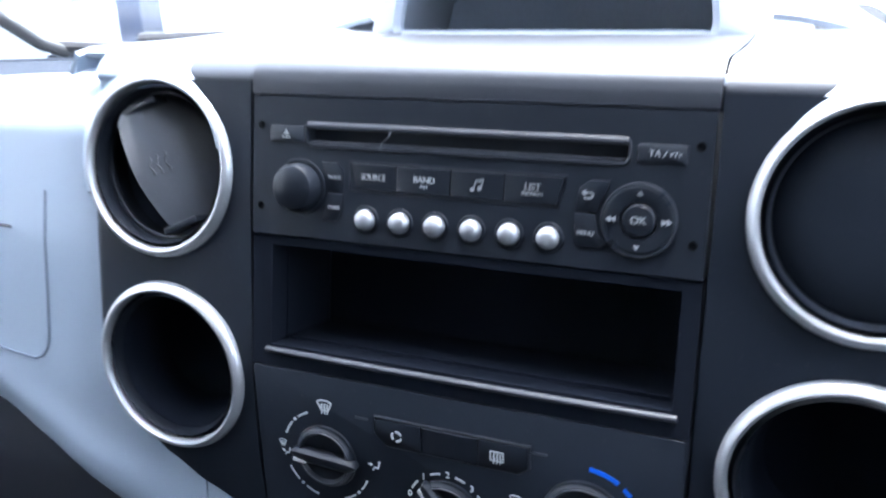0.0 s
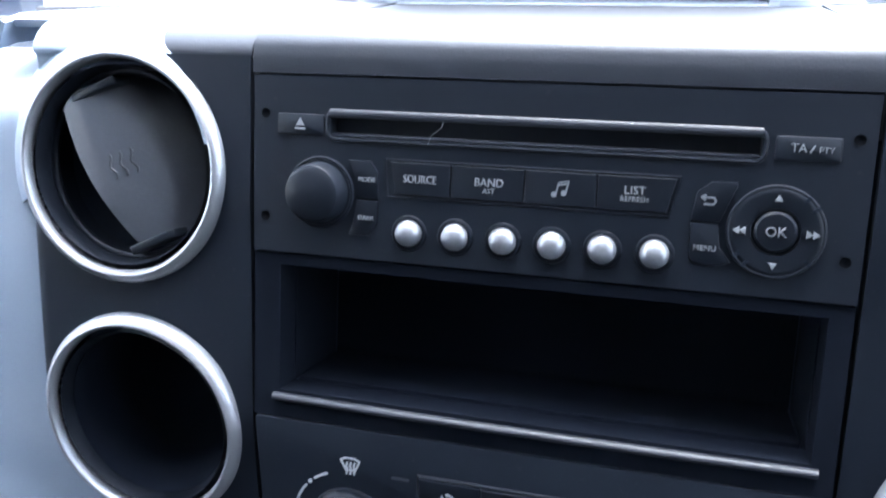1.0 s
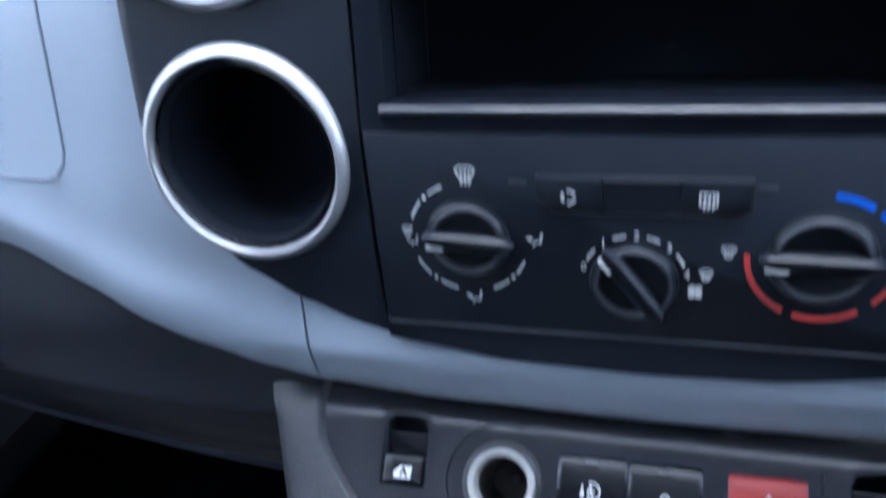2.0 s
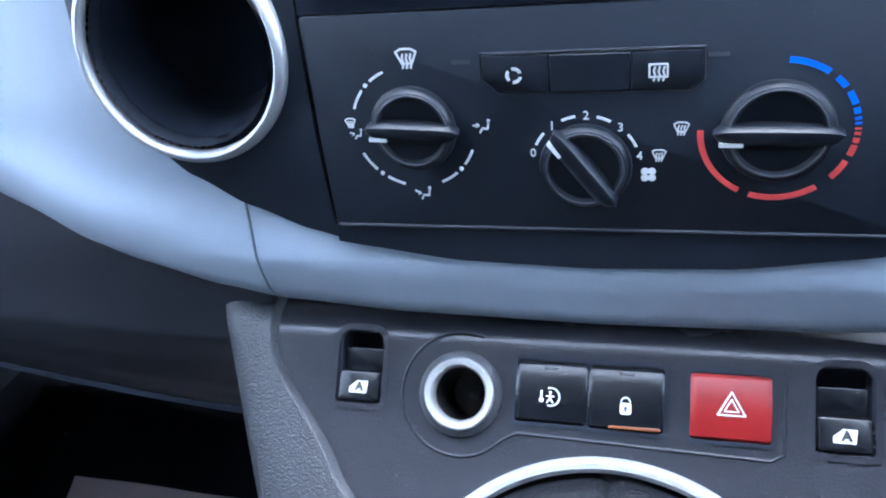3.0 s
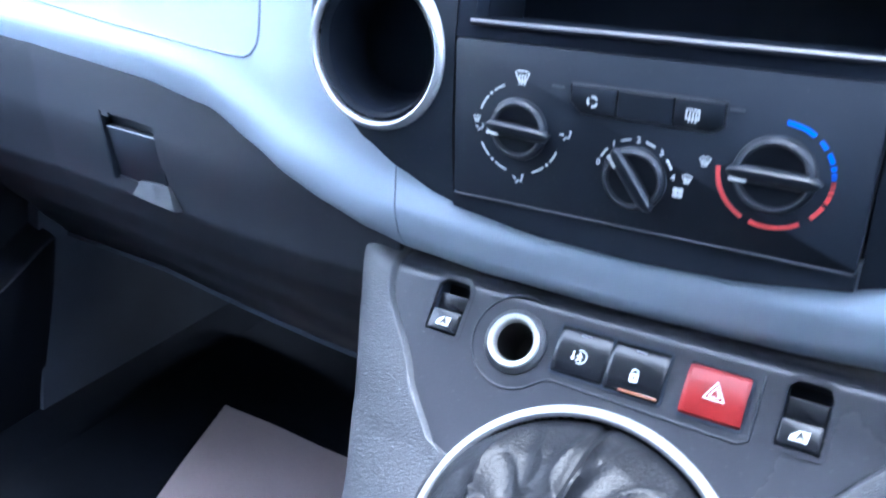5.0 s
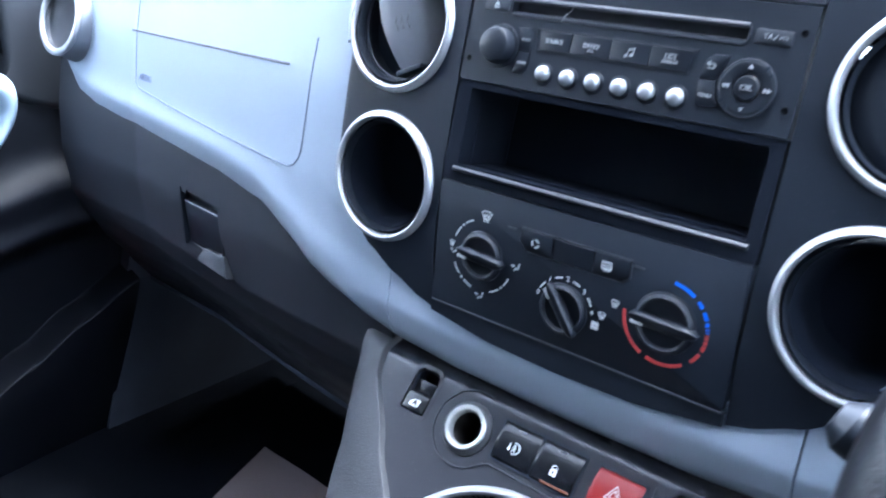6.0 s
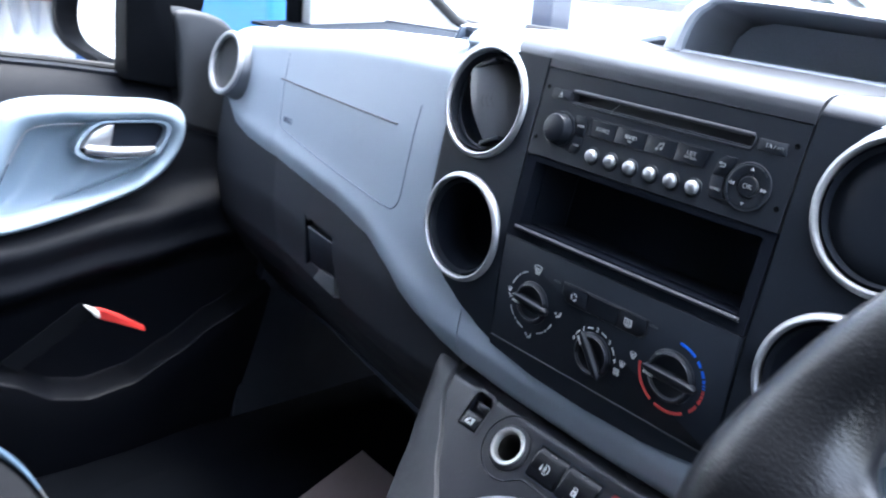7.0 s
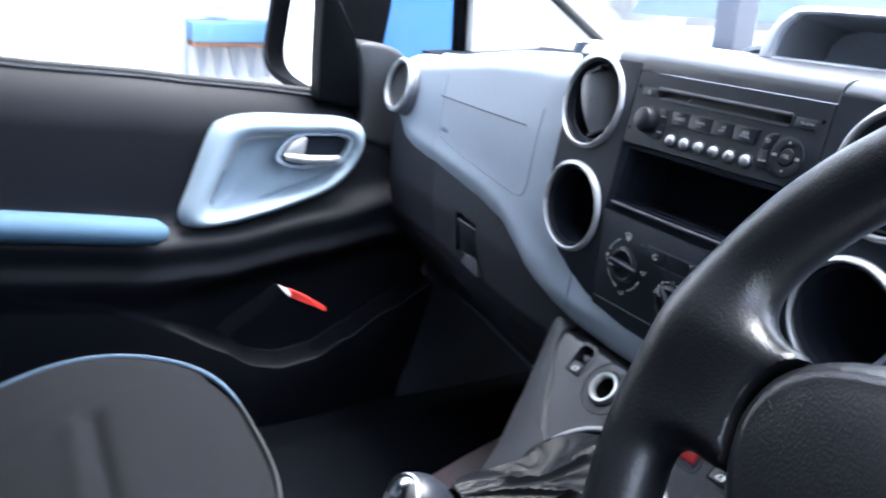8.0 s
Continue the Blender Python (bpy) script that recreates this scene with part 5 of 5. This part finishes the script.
part("spoke", spoke(-0.022, -0.08, -0.045, -0.172, -0.004, 0.0, 0.014, 0.016), WHEEL, wheel)
part("spoke", spoke(0.022, -0.08, 0.045, -0.172, -0.004, 0.0, 0.014, 0.016), WHEEL, wheel)
part("column", tube([FS @ Vector((0, 0, -0.02)), FS @ Vector((0, -0.01, -0.24))], [0.05, 0.075], n=24), LOWER, wheel, "column shroud")
stalk = thing("column_stalk", (0.2, -0.08, -0.15), "black column stalk with a rounded grey end", "control stalk")
part("arm", tube([(0.34, -0.06, -0.165), (0.26, -0.07, -0.16), (0.20, -0.080, -0.150), (0.172, -0.083, -0.141)], [0.010, 0.0085, 0.008, 0.008], n=16), BUTTON, stalk)
part("tip", tube([(0.188, -0.082, -0.147), (0.178, -0.083, -0.1435), (0.165, -0.084, -0.138), (0.160, -0.0845, -0.136)], [0.0085, 0.0105, 0.0105, 0.006], n=18), BUTTON, stalk)

# ---- passenger door ----
FD = Matrix(((0, 0, 1, -0.74), (1, 0, 0, 0), (0, 1, 0, 0), (0, 0, 0, 1)))  # x forward, y up, z into the cabin
door = thing("passenger_door", (-0.76, -0.2, -0.6), "dark passenger door with pale blue handle surround", "car door")
BELT = [(-1.2, -0.197), (-0.457, -0.149), (-0.25, -0.128), (-0.078, -0.113), (0.0, -0.108), (0.20, -0.106)]
ARM = [(-1.2, -0.385), (-0.45, -0.380), (-0.25, -0.365), (-0.15, -0.345), (0.0, -0.292), (0.12, -0.248), (0.22, -0.225)]
SLIT = [(-1.2, -0.46), (-0.45, -0.45), (-0.30, -0.455), (-0.19, -0.485), (-0.113, -0.509), (-0.064, -0.530), (-0.02, -0.533), (0.035, -0.515), (0.09, -0.474), (0.145, -0.426), (0.22, -0.37)]


def smooth(a):
    a = max(0.0, min(1.0, a))
    return a * a * (3 - 2 * a)


def door_x(y, z):
    belt, arm, slit = lerp(y, BELT), lerp(y, ARM), lerp(y, SLIT)
    x = 0.0
    x += 0.030 * math.exp(-((z - arm) / 0.026) ** 2)
    x += 0.030 * smooth((arm - z) / 0.05) - 0.026 * smooth((arm - 0.045 - z) / 0.05) * smooth((z - slit) / 0.014 + 0.5) * smooth((y + 0.22) / 0.12) - 0.026 * smooth((arm - 0.045 - z) / 0.06)
    x += (0.002 + 0.014 * smooth((y + 0.22) / 0.12)) * smooth((slit - z) / 0.016 + 0.5) - 0.03 * smooth((slit - z) / 0.25)
    top = belt - z
    x -= 0.034 * max(0.0, 1 - top / 0.075) ** 2.0
    return x


def door_fn(s, t):
    y = -1.15 + 1.37 * s
    slit, belt = lerp(y, SLIT), lerp(y, BELT)  # rows run close together along the pocket's rim
    z = lerp(t, [(0.0, -0.66), (0.3, slit - 0.025), (0.55, slit + 0.025), (1.0, belt)])
    return Vector((-0.742 + door_x(y, z), y, z))


HO = [(-0.190, -0.186), (-0.172, -0.163), (-0.130, -0.148), (-0.060, -0.137), (0.005, -0.130), (0.038, -0.140), (0.046, -0.172), (0.030, -0.215), (-0.005, -0.250), (-0.075, -0.288), (-0.140, -0.316), (-0.192, -0.328), (-0.213, -0.312), (-0.205, -0.262)]
HI = [(-0.145, -0.207), (-0.135, -0.190), (-0.105, -0.180), (-0.055, -0.172), (-0.010, -0.163), (0.014, -0.168), (0.018, -0.186), (0.004, -0.210), (-0.020, -0.232), (-0.065, -0.257), (-0.120, -0.283), (-0.152, -0.296), (-0.166, -0.290), (-0.158, -0.250)]
ho, hi = loop(HO), loop(HI)
bowl_rim = [((a[0] + b[0]) / 2, (a[1] + b[1]) / 2) for a, b in zip(hi, ho)]


def clear_of_bowl(c):
    """False inside the hollow behind the grip."""
    odd = True
    for (y0, z0), (y1, z1) in zip(bowl_rim, bowl_rim[1:] + bowl_rim[:1]):
        if (z0 > c.z) != (z1 > c.z) and c.y < y0 + (c.z - z0) * (y1 - y0) / (z1 - z0):
            odd = not odd
    return odd or abs(c.y + 0.08) > 0.14 or c.x < -0.76


part("panel", grid(door_fn, 220, 260, keep=clear_of_bowl, thick=0.004), DOOR_DARK, door)
part("sill_shelf", grid(lambda s, t: Vector((-0.772 - 0.035 * t, -1.15 + 1.37 * s, lerp(-1.15 + 1.37 * s, BELT) + 0.002 * t)), 60, 4, thick=0.004), DOOR_DARK, door)
part("outer_skin", grid(lambda s, t: Vector((-0.83, -1.15 + 1.37 * s, -0.75 + t * (lerp(-1.15 + 1.37 * s, BELT) + 0.745))), 40, 4, thick=0.004), mat("white_van_paint", (0.75, 0.76, 0.78), 0.25, vary=0.03, coat=0.5), door)
part("window_seal", tube([(-0.800, -1.15 + 1.15 * k / 30, lerp(-1.15 + 1.15 * k / 30, BELT) + 0.003) for k in range(31)], 0.005, n=8), SEAL, door)


def surround():
    bm = bmesh.new()
    n = len(ho)
    rows = []
    for k in range(13):
        f = k / 12
        w = -0.004 + 0.034 * math.sin(math.pi * min(1.0, 0.08 + f * 0.92)) ** 0.6
        rows.append([bm.verts.new(FD @ Vector((ho[j][0] + (hi[j][0] - ho[j][0]) * f, ho[j][1] + (hi[j][1] - ho[j][1]) * f, w))) for j in range(n)])
    for a, b in zip(rows, rows[1:]):
        for j in range(n):
            bm.faces.new((a[j], a[(j + 1) % n], b[(j + 1) % n], b[j]))
    return bm


sur = part("handle_surround", surround(), DOOR_BLUE, door, "pale blue moulded handle surround")


def pull_bowl(s, t):
    """The hollow behind the grip: deep at its rear end, level by the lever."""
    k = int(s * len(hi)) % len(hi)
    cu, cv = -0.062, -0.222
    u, v = cu + (hi[k][0] - cu) * t, cv + (hi[k][1] - cv) * t
    deep = smooth((-0.062 - u + 0.35 * (v + 0.222)) / 0.060)
    return FD @ Vector((u, v, (0.011 - 0.036 * deep) * (1 - t ** 6) + (0.004) * t ** 6))


part("pull_recess", grid(pull_bowl, len(hi), 20), DOOR_BLUE, sur)
LI = loop([(-0.086, -0.199), (-0.074, -0.176), (-0.056, -0.166), (-0.020, -0.160), (0.008, -0.156), (0.016, -0.166), (0.010, -0.188), (-0.004, -0.201), (-0.045, -0.211), (-0.076, -0.210)])
LO = [(u + (u + 0.036) * 0.10, v + (v + 0.184) * 0.13) for u, v in LI]
part("lever_bezel", frame_ring(LO, LI, FD, 0.004, 0.026), DOOR_BLUE, sur)
part("lever_recess", prism(LI, FD, 0.004, 0.0135), DEEP, sur, "dark recess behind the lever")
lever = part("lever", tube([FD @ Vector(p) for p in ((-0.078, -0.2015, 0.024), (-0.045, -0.2000, 0.029), (-0.010, -0.1945, 0.029), (0.004, -0.191, 0.024))], [0.006, 0.0072, 0.0066, 0.005], n=14), SILVER, sur, "silver door lever")
part("lever_root", prism([(-0.083, -0.201), (-0.050, -0.196), (-0.050, -0.168), (-0.058, -0.168), (-0.074, -0.180)], FD, 0.010, 0.027, 0.003), SILVER, lever)
part("armrest_strip", tube([(-0.695, -1.1 + (1.1 - 0.245) * k / 12, -0.372 + 0.042 * (k / 12) ** 1.5) for k in range(13)] + [(-0.697, -0.238, -0.3275), (-0.700, -0.232, -0.326)], [0.024] * 12 + [0.0215, 0.0165, 0.008], n=20, flat=0.85), STRIP_BLUE, door, "blue padded armrest strip")
# the corner behind the mirror and the quarter light's posts
sail = [(0.036, -0.125), (0.017, -0.050), (0.008, -0.022), (0.026, -0.013), (0.064, -0.012), (0.094, -0.024), (0.13, -0.058), (0.16, -0.16), (0.04, -0.16)]
part("sail_panel", prism(loop(sail, 4), FD, -0.05, 0.002, 0.010, seg=4), SAIL, door, "dark corner panel inside the mirror")
part("quarter_post", prism([(-0.034, -0.114), (0.034, -0.114), (0.018, -0.050), (0.006, -0.014), (-0.030, 0.036), (-0.085, 0.26), (-0.118, 0.26), (-0.057, 0.030), (-0.046, -0.045)], FD, -0.045, -0.002, 0.006), MIRROR_BLACK, door, "black quarter light post")
part("front_post", tube([(-0.740, 0.186, -0.06), (-0.740, 0.179, 0.00), (-0.738, 0.159, 0.085), (-0.73, 0.109, 0.18), (-0.70, -0.296, 0.50)], 0.012, n=14), MIRROR_BLACK, door)
pane = part("window_pane", grid(lambda s, t: Vector((-0.803 + 0.08 * t, -1.15 + 1.05 * s - 0.12 * t, lerp(-1.15 + 1.05 * s, BELT) + 0.56 * t)), 20, 6, thick=0.003), GLASS, door, "clear side window")
pane.visible_shadow = False

card = thing("red_folder", (-0.67, -0.03, -0.42), "red and white folded card in the door pocket", "folder")
fcd = Matrix.Translation((-0.678, -0.022, -0.404)) @ Matrix.Rotation(radians(-18), 4, "X")
part("cover", prism([(-0.020, -0.006), (0.044, -0.004), (0.040, 0.0005), (0.004, 0.0050), (-0.020, 0.0055), (-0.030, 0.0045)], fcd @ Matrix.Rotation(radians(90), 4, "Z") @ Matrix.Rotation(radians(90), 4, "X"), -0.004, 0.004, 0.001), RED_CARD, card)
part("label", prism([(-0.044, 0.0035), (-0.026, 0.0030), (-0.019, -0.0050), (-0.024, -0.0058)], fcd @ Matrix.Rotation(radians(90), 4, "Z") @ Matrix.Rotation(radians(90), 4, "X"), -0.003, 0.005, 0.0008), WHITE, card, "white end page")
part("sheet", prism([(-0.046, 0.0030), (-0.020, -0.004), (-0.075, -0.100), (-0.098, -0.094)], fcd @ Matrix.Rotation(radians(90), 4, "Z") @ Matrix.Rotation(radians(90), 4, "X"), -0.009, -0.0075), CARPET, card, "dark folded sheet behind the cover")

# ---- door mirror ----
mir = thing("door_mirror", (-1.0, 0.02, -0.05), "black door mirror outside the passenger window", "door mirror")
FM = Matrix.Translation((-1.0, 0.002, -0.004)) @ Matrix.Rotation(radians(11.3), 4, "Z") @ Matrix.Rotation(radians(90), 4, "X")
MO = loop([(-0.106, -0.02), (-0.096, -0.075), (-0.055, -0.104), (0.03, -0.116), (0.122, -0.118), (0.140, 0.02), (0.12, 0.13), (0.0, 0.15), (-0.085, 0.13), (-0.107, 0.06)], 5)
MI = [(u * 0.90 + 0.003, v * 0.93 + 0.002) for u, v in MO]
part("housing", frame_ring(MO, MI, FM, -0.07, 0.012), MIRROR_BLACK, mir)
part("shell", prism([(u * 0.8, v * 0.8) for u, v in MO], FM, -0.10, -0.071, 0.0), MIRROR_BLACK, mir)
part("glass", prism(MI, FM, -0.03, -0.006), MIRROR, mir, "bright mirror glass")
part("arm", box(0.06, 0.23, -0.125, -0.095, -0.06, -0.02, 0.01, m=FM), MIRROR_BLACK, mir)

# ---- pillars and windscreen ----
pil = thing("windscreen_pillar", (-0.72, 0.2, 0.05), "pale grey windscreen pillar trim", "pillar trim", kind="structure")
for sgn in (-1, 1):
    FP = Matrix(((0, 0, -sgn, sgn * 0.735), (1, 0, 0, 0), (0, 1, 0, 0), (0, 0, 0, 1)))
    part("pillar", prism([(0.188, -0.02), (0.44, 0.03), (0.44, 0.068), (0.30, 0.122), (0.13, 0.196), (-0.55, 0.62), (-0.62, 0.60), (0.080, 0.178), (0.166, 0.09)], FP, 0.0, 0.032, 0.006), HEADLINE, pil)
    part("screen_seal", tube([(sgn * 0.698, 0.46, 0.066), (sgn * 0.70, 0.425, 0.073), (sgn * 0.70, 0.30, 0.125), (sgn * 0.70, 0.13, 0.20), (sgn * 0.67, -0.55, 0.63)], 0.0075, n=10), SEAL, pil)
part("lower_seal", tube([(0.72 * (k / 10 - 1), 0.455 + 0.10 * (1 - (k / 10 - 1) ** 2), 0.072) for k in range(21)], 0.008, n=8), SEAL, pil)
part("wiper", tube([(-0.62, 0.50, 0.086), (-0.3, 0.55, 0.100), (0.0, 0.60, 0.106)], 0.007, n=8), SEAL, pil, "black wiper arm")
scr = thing("window_1", (0, 0.2, 0.3), "clear raked windscreen", "windscreen", kind="structure")
ws = part("pane", grid(lambda s, t: Vector(((2 * s - 1) * (0.72 - 0.05 * t), 0.475 + 0.10 * (1 - (2 * s - 1) ** 2) - 1.02 * t, 0.074 + 0.56 * t)), 20, 10, thick=0.004), GLASS, scr, "clear windscreen glass")
ws.visible_shadow = False
# driver's door, plain
ddoor = thing("driver_door", (0.76, -0.2, -0.6), "dark driver's door with a clear window", "car door")
part("panel", grid(lambda s, t: Vector((0.745, -1.15 + 1.75 * s, -0.70 + t * (lerp(-1.15 + 1.75 * s, BELT) + 0.70))), 20, 8, thick=0.03), DOOR_DARK, ddoor)
part("rear_panel", box(0.745, 0.775, -1.9, -0.55, -0.72, 0.75), DOOR_DARK, ddoor)
backp = thing("wall_side", (-0.76, -1.4, 0), "dark body side behind the passenger door", "", kind="structure")
part("panel", box(-0.82, -0.79, -1.9, -0.66, -0.72, 0.75), DOOR_DARK, backp)
part("front_kick", box(-0.775, -0.745, 0.215, 0.70, -0.75, 0.02), FOOTWELL, backp)
part("front_kick", box(0.745, 0.775, 0.215, 0.70, -0.75, 0.02), DOOR_DARK, backp)

# ---- passenger seat ----
seat = thing("front_seat_unit", (-0.3, -0.55, 0), "grey fabric passenger seat cushion with light blue piping", "car seat", base=Matrix.Translation((0, 0, FLOOR_Z)))
SX0, SX1, SY = -0.468, 0.005, -0.294
TOP = 0.309


def seat_outline(a):
    """Plan of the cushion, in cabin metres: rounded front corners."""
    cx, cy, hx, hy = (SX0 + SX1) / 2, SY - 0.27, (SX1 - SX0) / 2, 0.27
    c, s = math.cos(a), math.sin(a)
    e = 3.0
    r = 1.0 / ((abs(c) / hx) ** e + (abs(s) / hy) ** e) ** (1 / e)
    return cx + r * c, cy + r * s, cx, cy


def sag(y):
    """The cushion falls towards its back."""
    d = max(0.0, -0.385 - y)
    return 1.68 * d * d if d < 0.1 else 0.0168 + 0.336 * (d - 0.1)


def seat_dents(x, y):
    """Sewn grooves: one beside the bolster, one across the middle panel."""
    side = -0.305 + 0.24 * (-0.51 - y)
    g = 0.0045 * math.exp(-((x - side) / 0.012) ** 2)
    inner = smooth((x - side) / 0.02)
    g += inner * (0.009 * math.exp(-((y + 0.431) / 0.009) ** 2) - 0.003 * math.exp(-((y + 0.449) / 0.010) ** 2))
    return g + 0.004 * inner


def cushion(s, t):
    a = 2 * math.pi * s
    x, y, cx, cy = seat_outline(a)
    if t < 0.6:
        k = t / 0.6
        z = TOP - 0.006 + 0.012 * math.sin(math.pi * k) - 0.014 * (1 - k) ** 2
        px, py = cx + (x - cx) * k, cy + (y - cy) * k
        return Vector((px, py, z - sag(py) - seat_dents(px, py) - 0.010 * max(0.0, (k - 0.82) / 0.18) ** 2))
    k = (t - 0.6) / 0.4
    f = 1 + 0.05 * math.sin(math.pi * k * 0.8) - 0.05 * k
    return Vector((cx + (x - cx) * f, cy + (y - cy) * f, TOP - 0.016 - 0.17 * k - sag(y)))


part("cushion", grid(cushion, 200, 130), FABRIC, seat)
pip = [seat_outline(2 * math.pi * k / 120) for k in range(121)]
part("piping", tube([(x, y, TOP - 0.0135 - sag(y)) for x, y, _, _ in pip[34:80]], [0.0012, 0.0016, 0.0020, 0.0024, 0.0028] + [0.0032] * 41, n=8), PIPING, seat, "light blue piping")
part("edge_seam", tube([(x, y, TOP - 0.0135 - sag(y)) for x, y, _, _ in pip[6:37]], 0.0011, n=8), mat("grey_seam_thread", (0.016, 0.018, 0.021), 0.7), seat, "thin grey sewn edge")
part("base", box(SX0 + 0.05, SX1 - 0.05, SY - 0.5, SY - 0.04, 0.0, TOP - 0.15, 0.02), DOOR_DARK, seat)

# ---- outside ----
OUT = Matrix()
bldg = thing("white_building", (-5.4, 3, 0), "white rendered building with a blue ledge", "building", base=OUT)
WALL = mat("white_render", (0.75, 0.75, 0.74), 0.85, vary=0.06, vscale=2, bump=0.2, bscale=80)
part("wall", box(-5.9, -5.3, -9, 7, 0, 4.5), WALL, bldg)
part("ledge", box(-5.3, -4.95, 0.58, 3.2, 0.655, 0.775, 0.01), mat("blue_board", (0.10, 0.22, 0.38), 0.5, vary=0.15, vscale=5), bldg, "blue painted ledge board")
part("ledge_underside", box(-5.3, -4.97, 0.58, 3.2, 0.625, 0.654, 0.005), mat("brown_timber", (0.22, 0.10, 0.05), 0.7, vary=0.2), bldg)
part("drain_post", tube([(-5.1, 0.50, 0), (-5.1, 0.46, 3.5)], 0.07, n=16), mat("grey_pipe", (0.42, 0.45, 0.52), 0.5), bldg, "grey drain pipe")
SLAT = mat("grey_cladding", (0.40, 0.42, 0.45), 0.6)
for k in range(9):
    y = 0.64 + 0.11 * k
    part("cladding_slat", prism([(y, 0.62), (y + 0.075, 0.62), (y + 0.045, 0.40), (y + 0.03, 0.40)], Matrix(((0, 0, 1, -5.3), (1, 0, 0, 0), (0, 1, 0, 0), (0, 0, 0, 1))), 0.0, 0.05), SLAT, bldg)
part("sign_post", box(-5.28, -5.2, 0.72, 0.84, 0.80, 1.4), WALL, bldg)
for z in (0.84, 0.93, 1.02, 1.11):
    part("vent_slot", box(-5.2, -5.185, 0.76, 0.81, z, z + 0.03), SLAT, bldg)

box_van = thing("blue_container", (-3.4, 1.3, 0), "bright blue steel container in the yard", "container", base=OUT)
BLUE = mat("bright_blue_paint", (0.0012, 0.082, 0.27), 0.5, vary=0.25, vscale=1.2)
part("body", box(-5.2, -2.72, 1.2, 1.5, 0.0, 2.5, 0.03), BLUE, box_van)
part("pale_edge", box(-3.98, -3.76, 1.15, 1.25, 0.1, 2.5, 0.01), mat("turquoise_paint", (0.05, 0.32, 0.34), 0.5), box_van)


def parked_car(o, turn, paint, label):
    base = Matrix.Translation(o) @ Matrix.Rotation(radians(turn), 4, "Z")
    ob = thing("parked_car", (0, 0, 0), label, "car", group="cars parked in the yard", base=base)
    prof = [(-2.1, 0.35), (-2.12, 0.62), (-2.0, 0.80), (-1.1, 0.93), (-0.95, 0.95), (-0.25, 1.40), (0.9, 1.46), (1.7, 1.36), (2.05, 0.98), (2.1, 0.55), (2.05, 0.35)]

    def shell(s, t):
        n = len(prof) - 1
        k = min(int(t * n + 1e-6), n - 1)
        f = t * n - k
        x = prof[k][0] + f * (prof[k + 1][0] - prof[k][0])
        z = prof[k][1] + f * (prof[k + 1][1] - prof[k][1])
        wd = 0.86 - 0.20 * smooth((z - 0.9) / 0.55)
        v = 2 * s - 1
        e = abs(v) ** 3
        return Vector((x, wd * v, z - 0.06 * e))
    body = part("body", grid(shell, 24, 60), paint, ob)
    for sv in (-1, 1):
        part("side", grid(lambda s, t: Vector((-2.08 + 4.15 * s, sv * (0.86 + 0.03 * math.sin(math.pi * t)), 0.28 + 0.60 * t)), 20, 6, thick=0.01), paint, ob)
    # pale base colour stands in for white sky reflected in the glass
    dark = mat("car_glass_sky_tint", (0.16, 0.22, 0.22), 0.08, vary=0.05, spec=0.3)
    part("windscreen", prism([(-0.66, 0.0), (0.66, 0.0), (0.56, 0.70), (-0.56, 0.70)], Matrix.Translation((-0.93, 0, 0.985)) @ Matrix.Rotation(radians(-90), 4, "Z") @ Matrix.Rotation(radians(32.5), 4, "X"), 0.0, 0.02), dark, ob, "windscreen with a pale sky reflection in its colour")
    for sv in (-1, 1):
        part("side_window", prism([(-0.75, 0.93), (1.6, 0.93), (1.35, 1.28), (-0.15, 1.30)], Matrix(((1, 0, 0, 0), (0, 0, -sv, sv * 0.80), (0, 1, 0, 0), (0, 0, 0, 1))), -0.04, 0.08), dark, ob)
        for x in (-1.35, 1.3):
            wh = part("wheel", lathe([(0.30, -0.10), (0.315, -0.06), (0.315, 0.06), (0.30, 0.10), (0.18, 0.10), (1e-7, 0.08)], Matrix.Translation((x, sv * 0.80, 0.315)) @ Matrix.Rotation(radians(-90 * sv), 4, "X"), n=28), SEAL, ob)
            part("rim", lathe([(0.19, 0.105), (0.17, 0.115), (1e-7, 0.11)], Matrix.Translation((x, sv * 0.80, 0.315)) @ Matrix.Rotation(radians(-90 * sv), 4, "X"), n=24), SILVER, wh)
    for sv in (-1, 1):
        part("headlight", box(-2.10, -1.90, sv * 0.62 - 0.16, sv * 0.62 + 0.16, 0.60, 0.72, 0.04), CHROME, ob, "clear headlight")
    return ob


CARP = mat("white_car_paint", (0.70, 0.71, 0.72), 0.22, vary=0.03, coat=0.6)
SILP = mat("silver_car_paint", (0.50, 0.54, 0.58), 0.25, 0.4, vary=0.03, coat=0.6)
parked_car((-2.9, 4.6, 0), 200, CARP, "white hatchback parked facing across the yard")
parked_car((1.6, 7.4, 0), 185, SILP, "silver hatchback parked beyond the windscreen")
post = thing("grey_post", (-2.94, 3.02, 0), "grey steel post in the yard", "post", base=OUT)
part("post", box(-3.02, -2.86, 2.95, 3.10, 0, 2.6, 0.01), mat("grey_steel_paint", (0.035, 0.042, 0.060), 0.6), post)
far = thing("far_wall", (0, 22, 0), "pale far wall closing the yard", "wall", base=OUT)
part("wall", box(-26, 26, 22, 22.5, 0, 3.0), WALL, far)
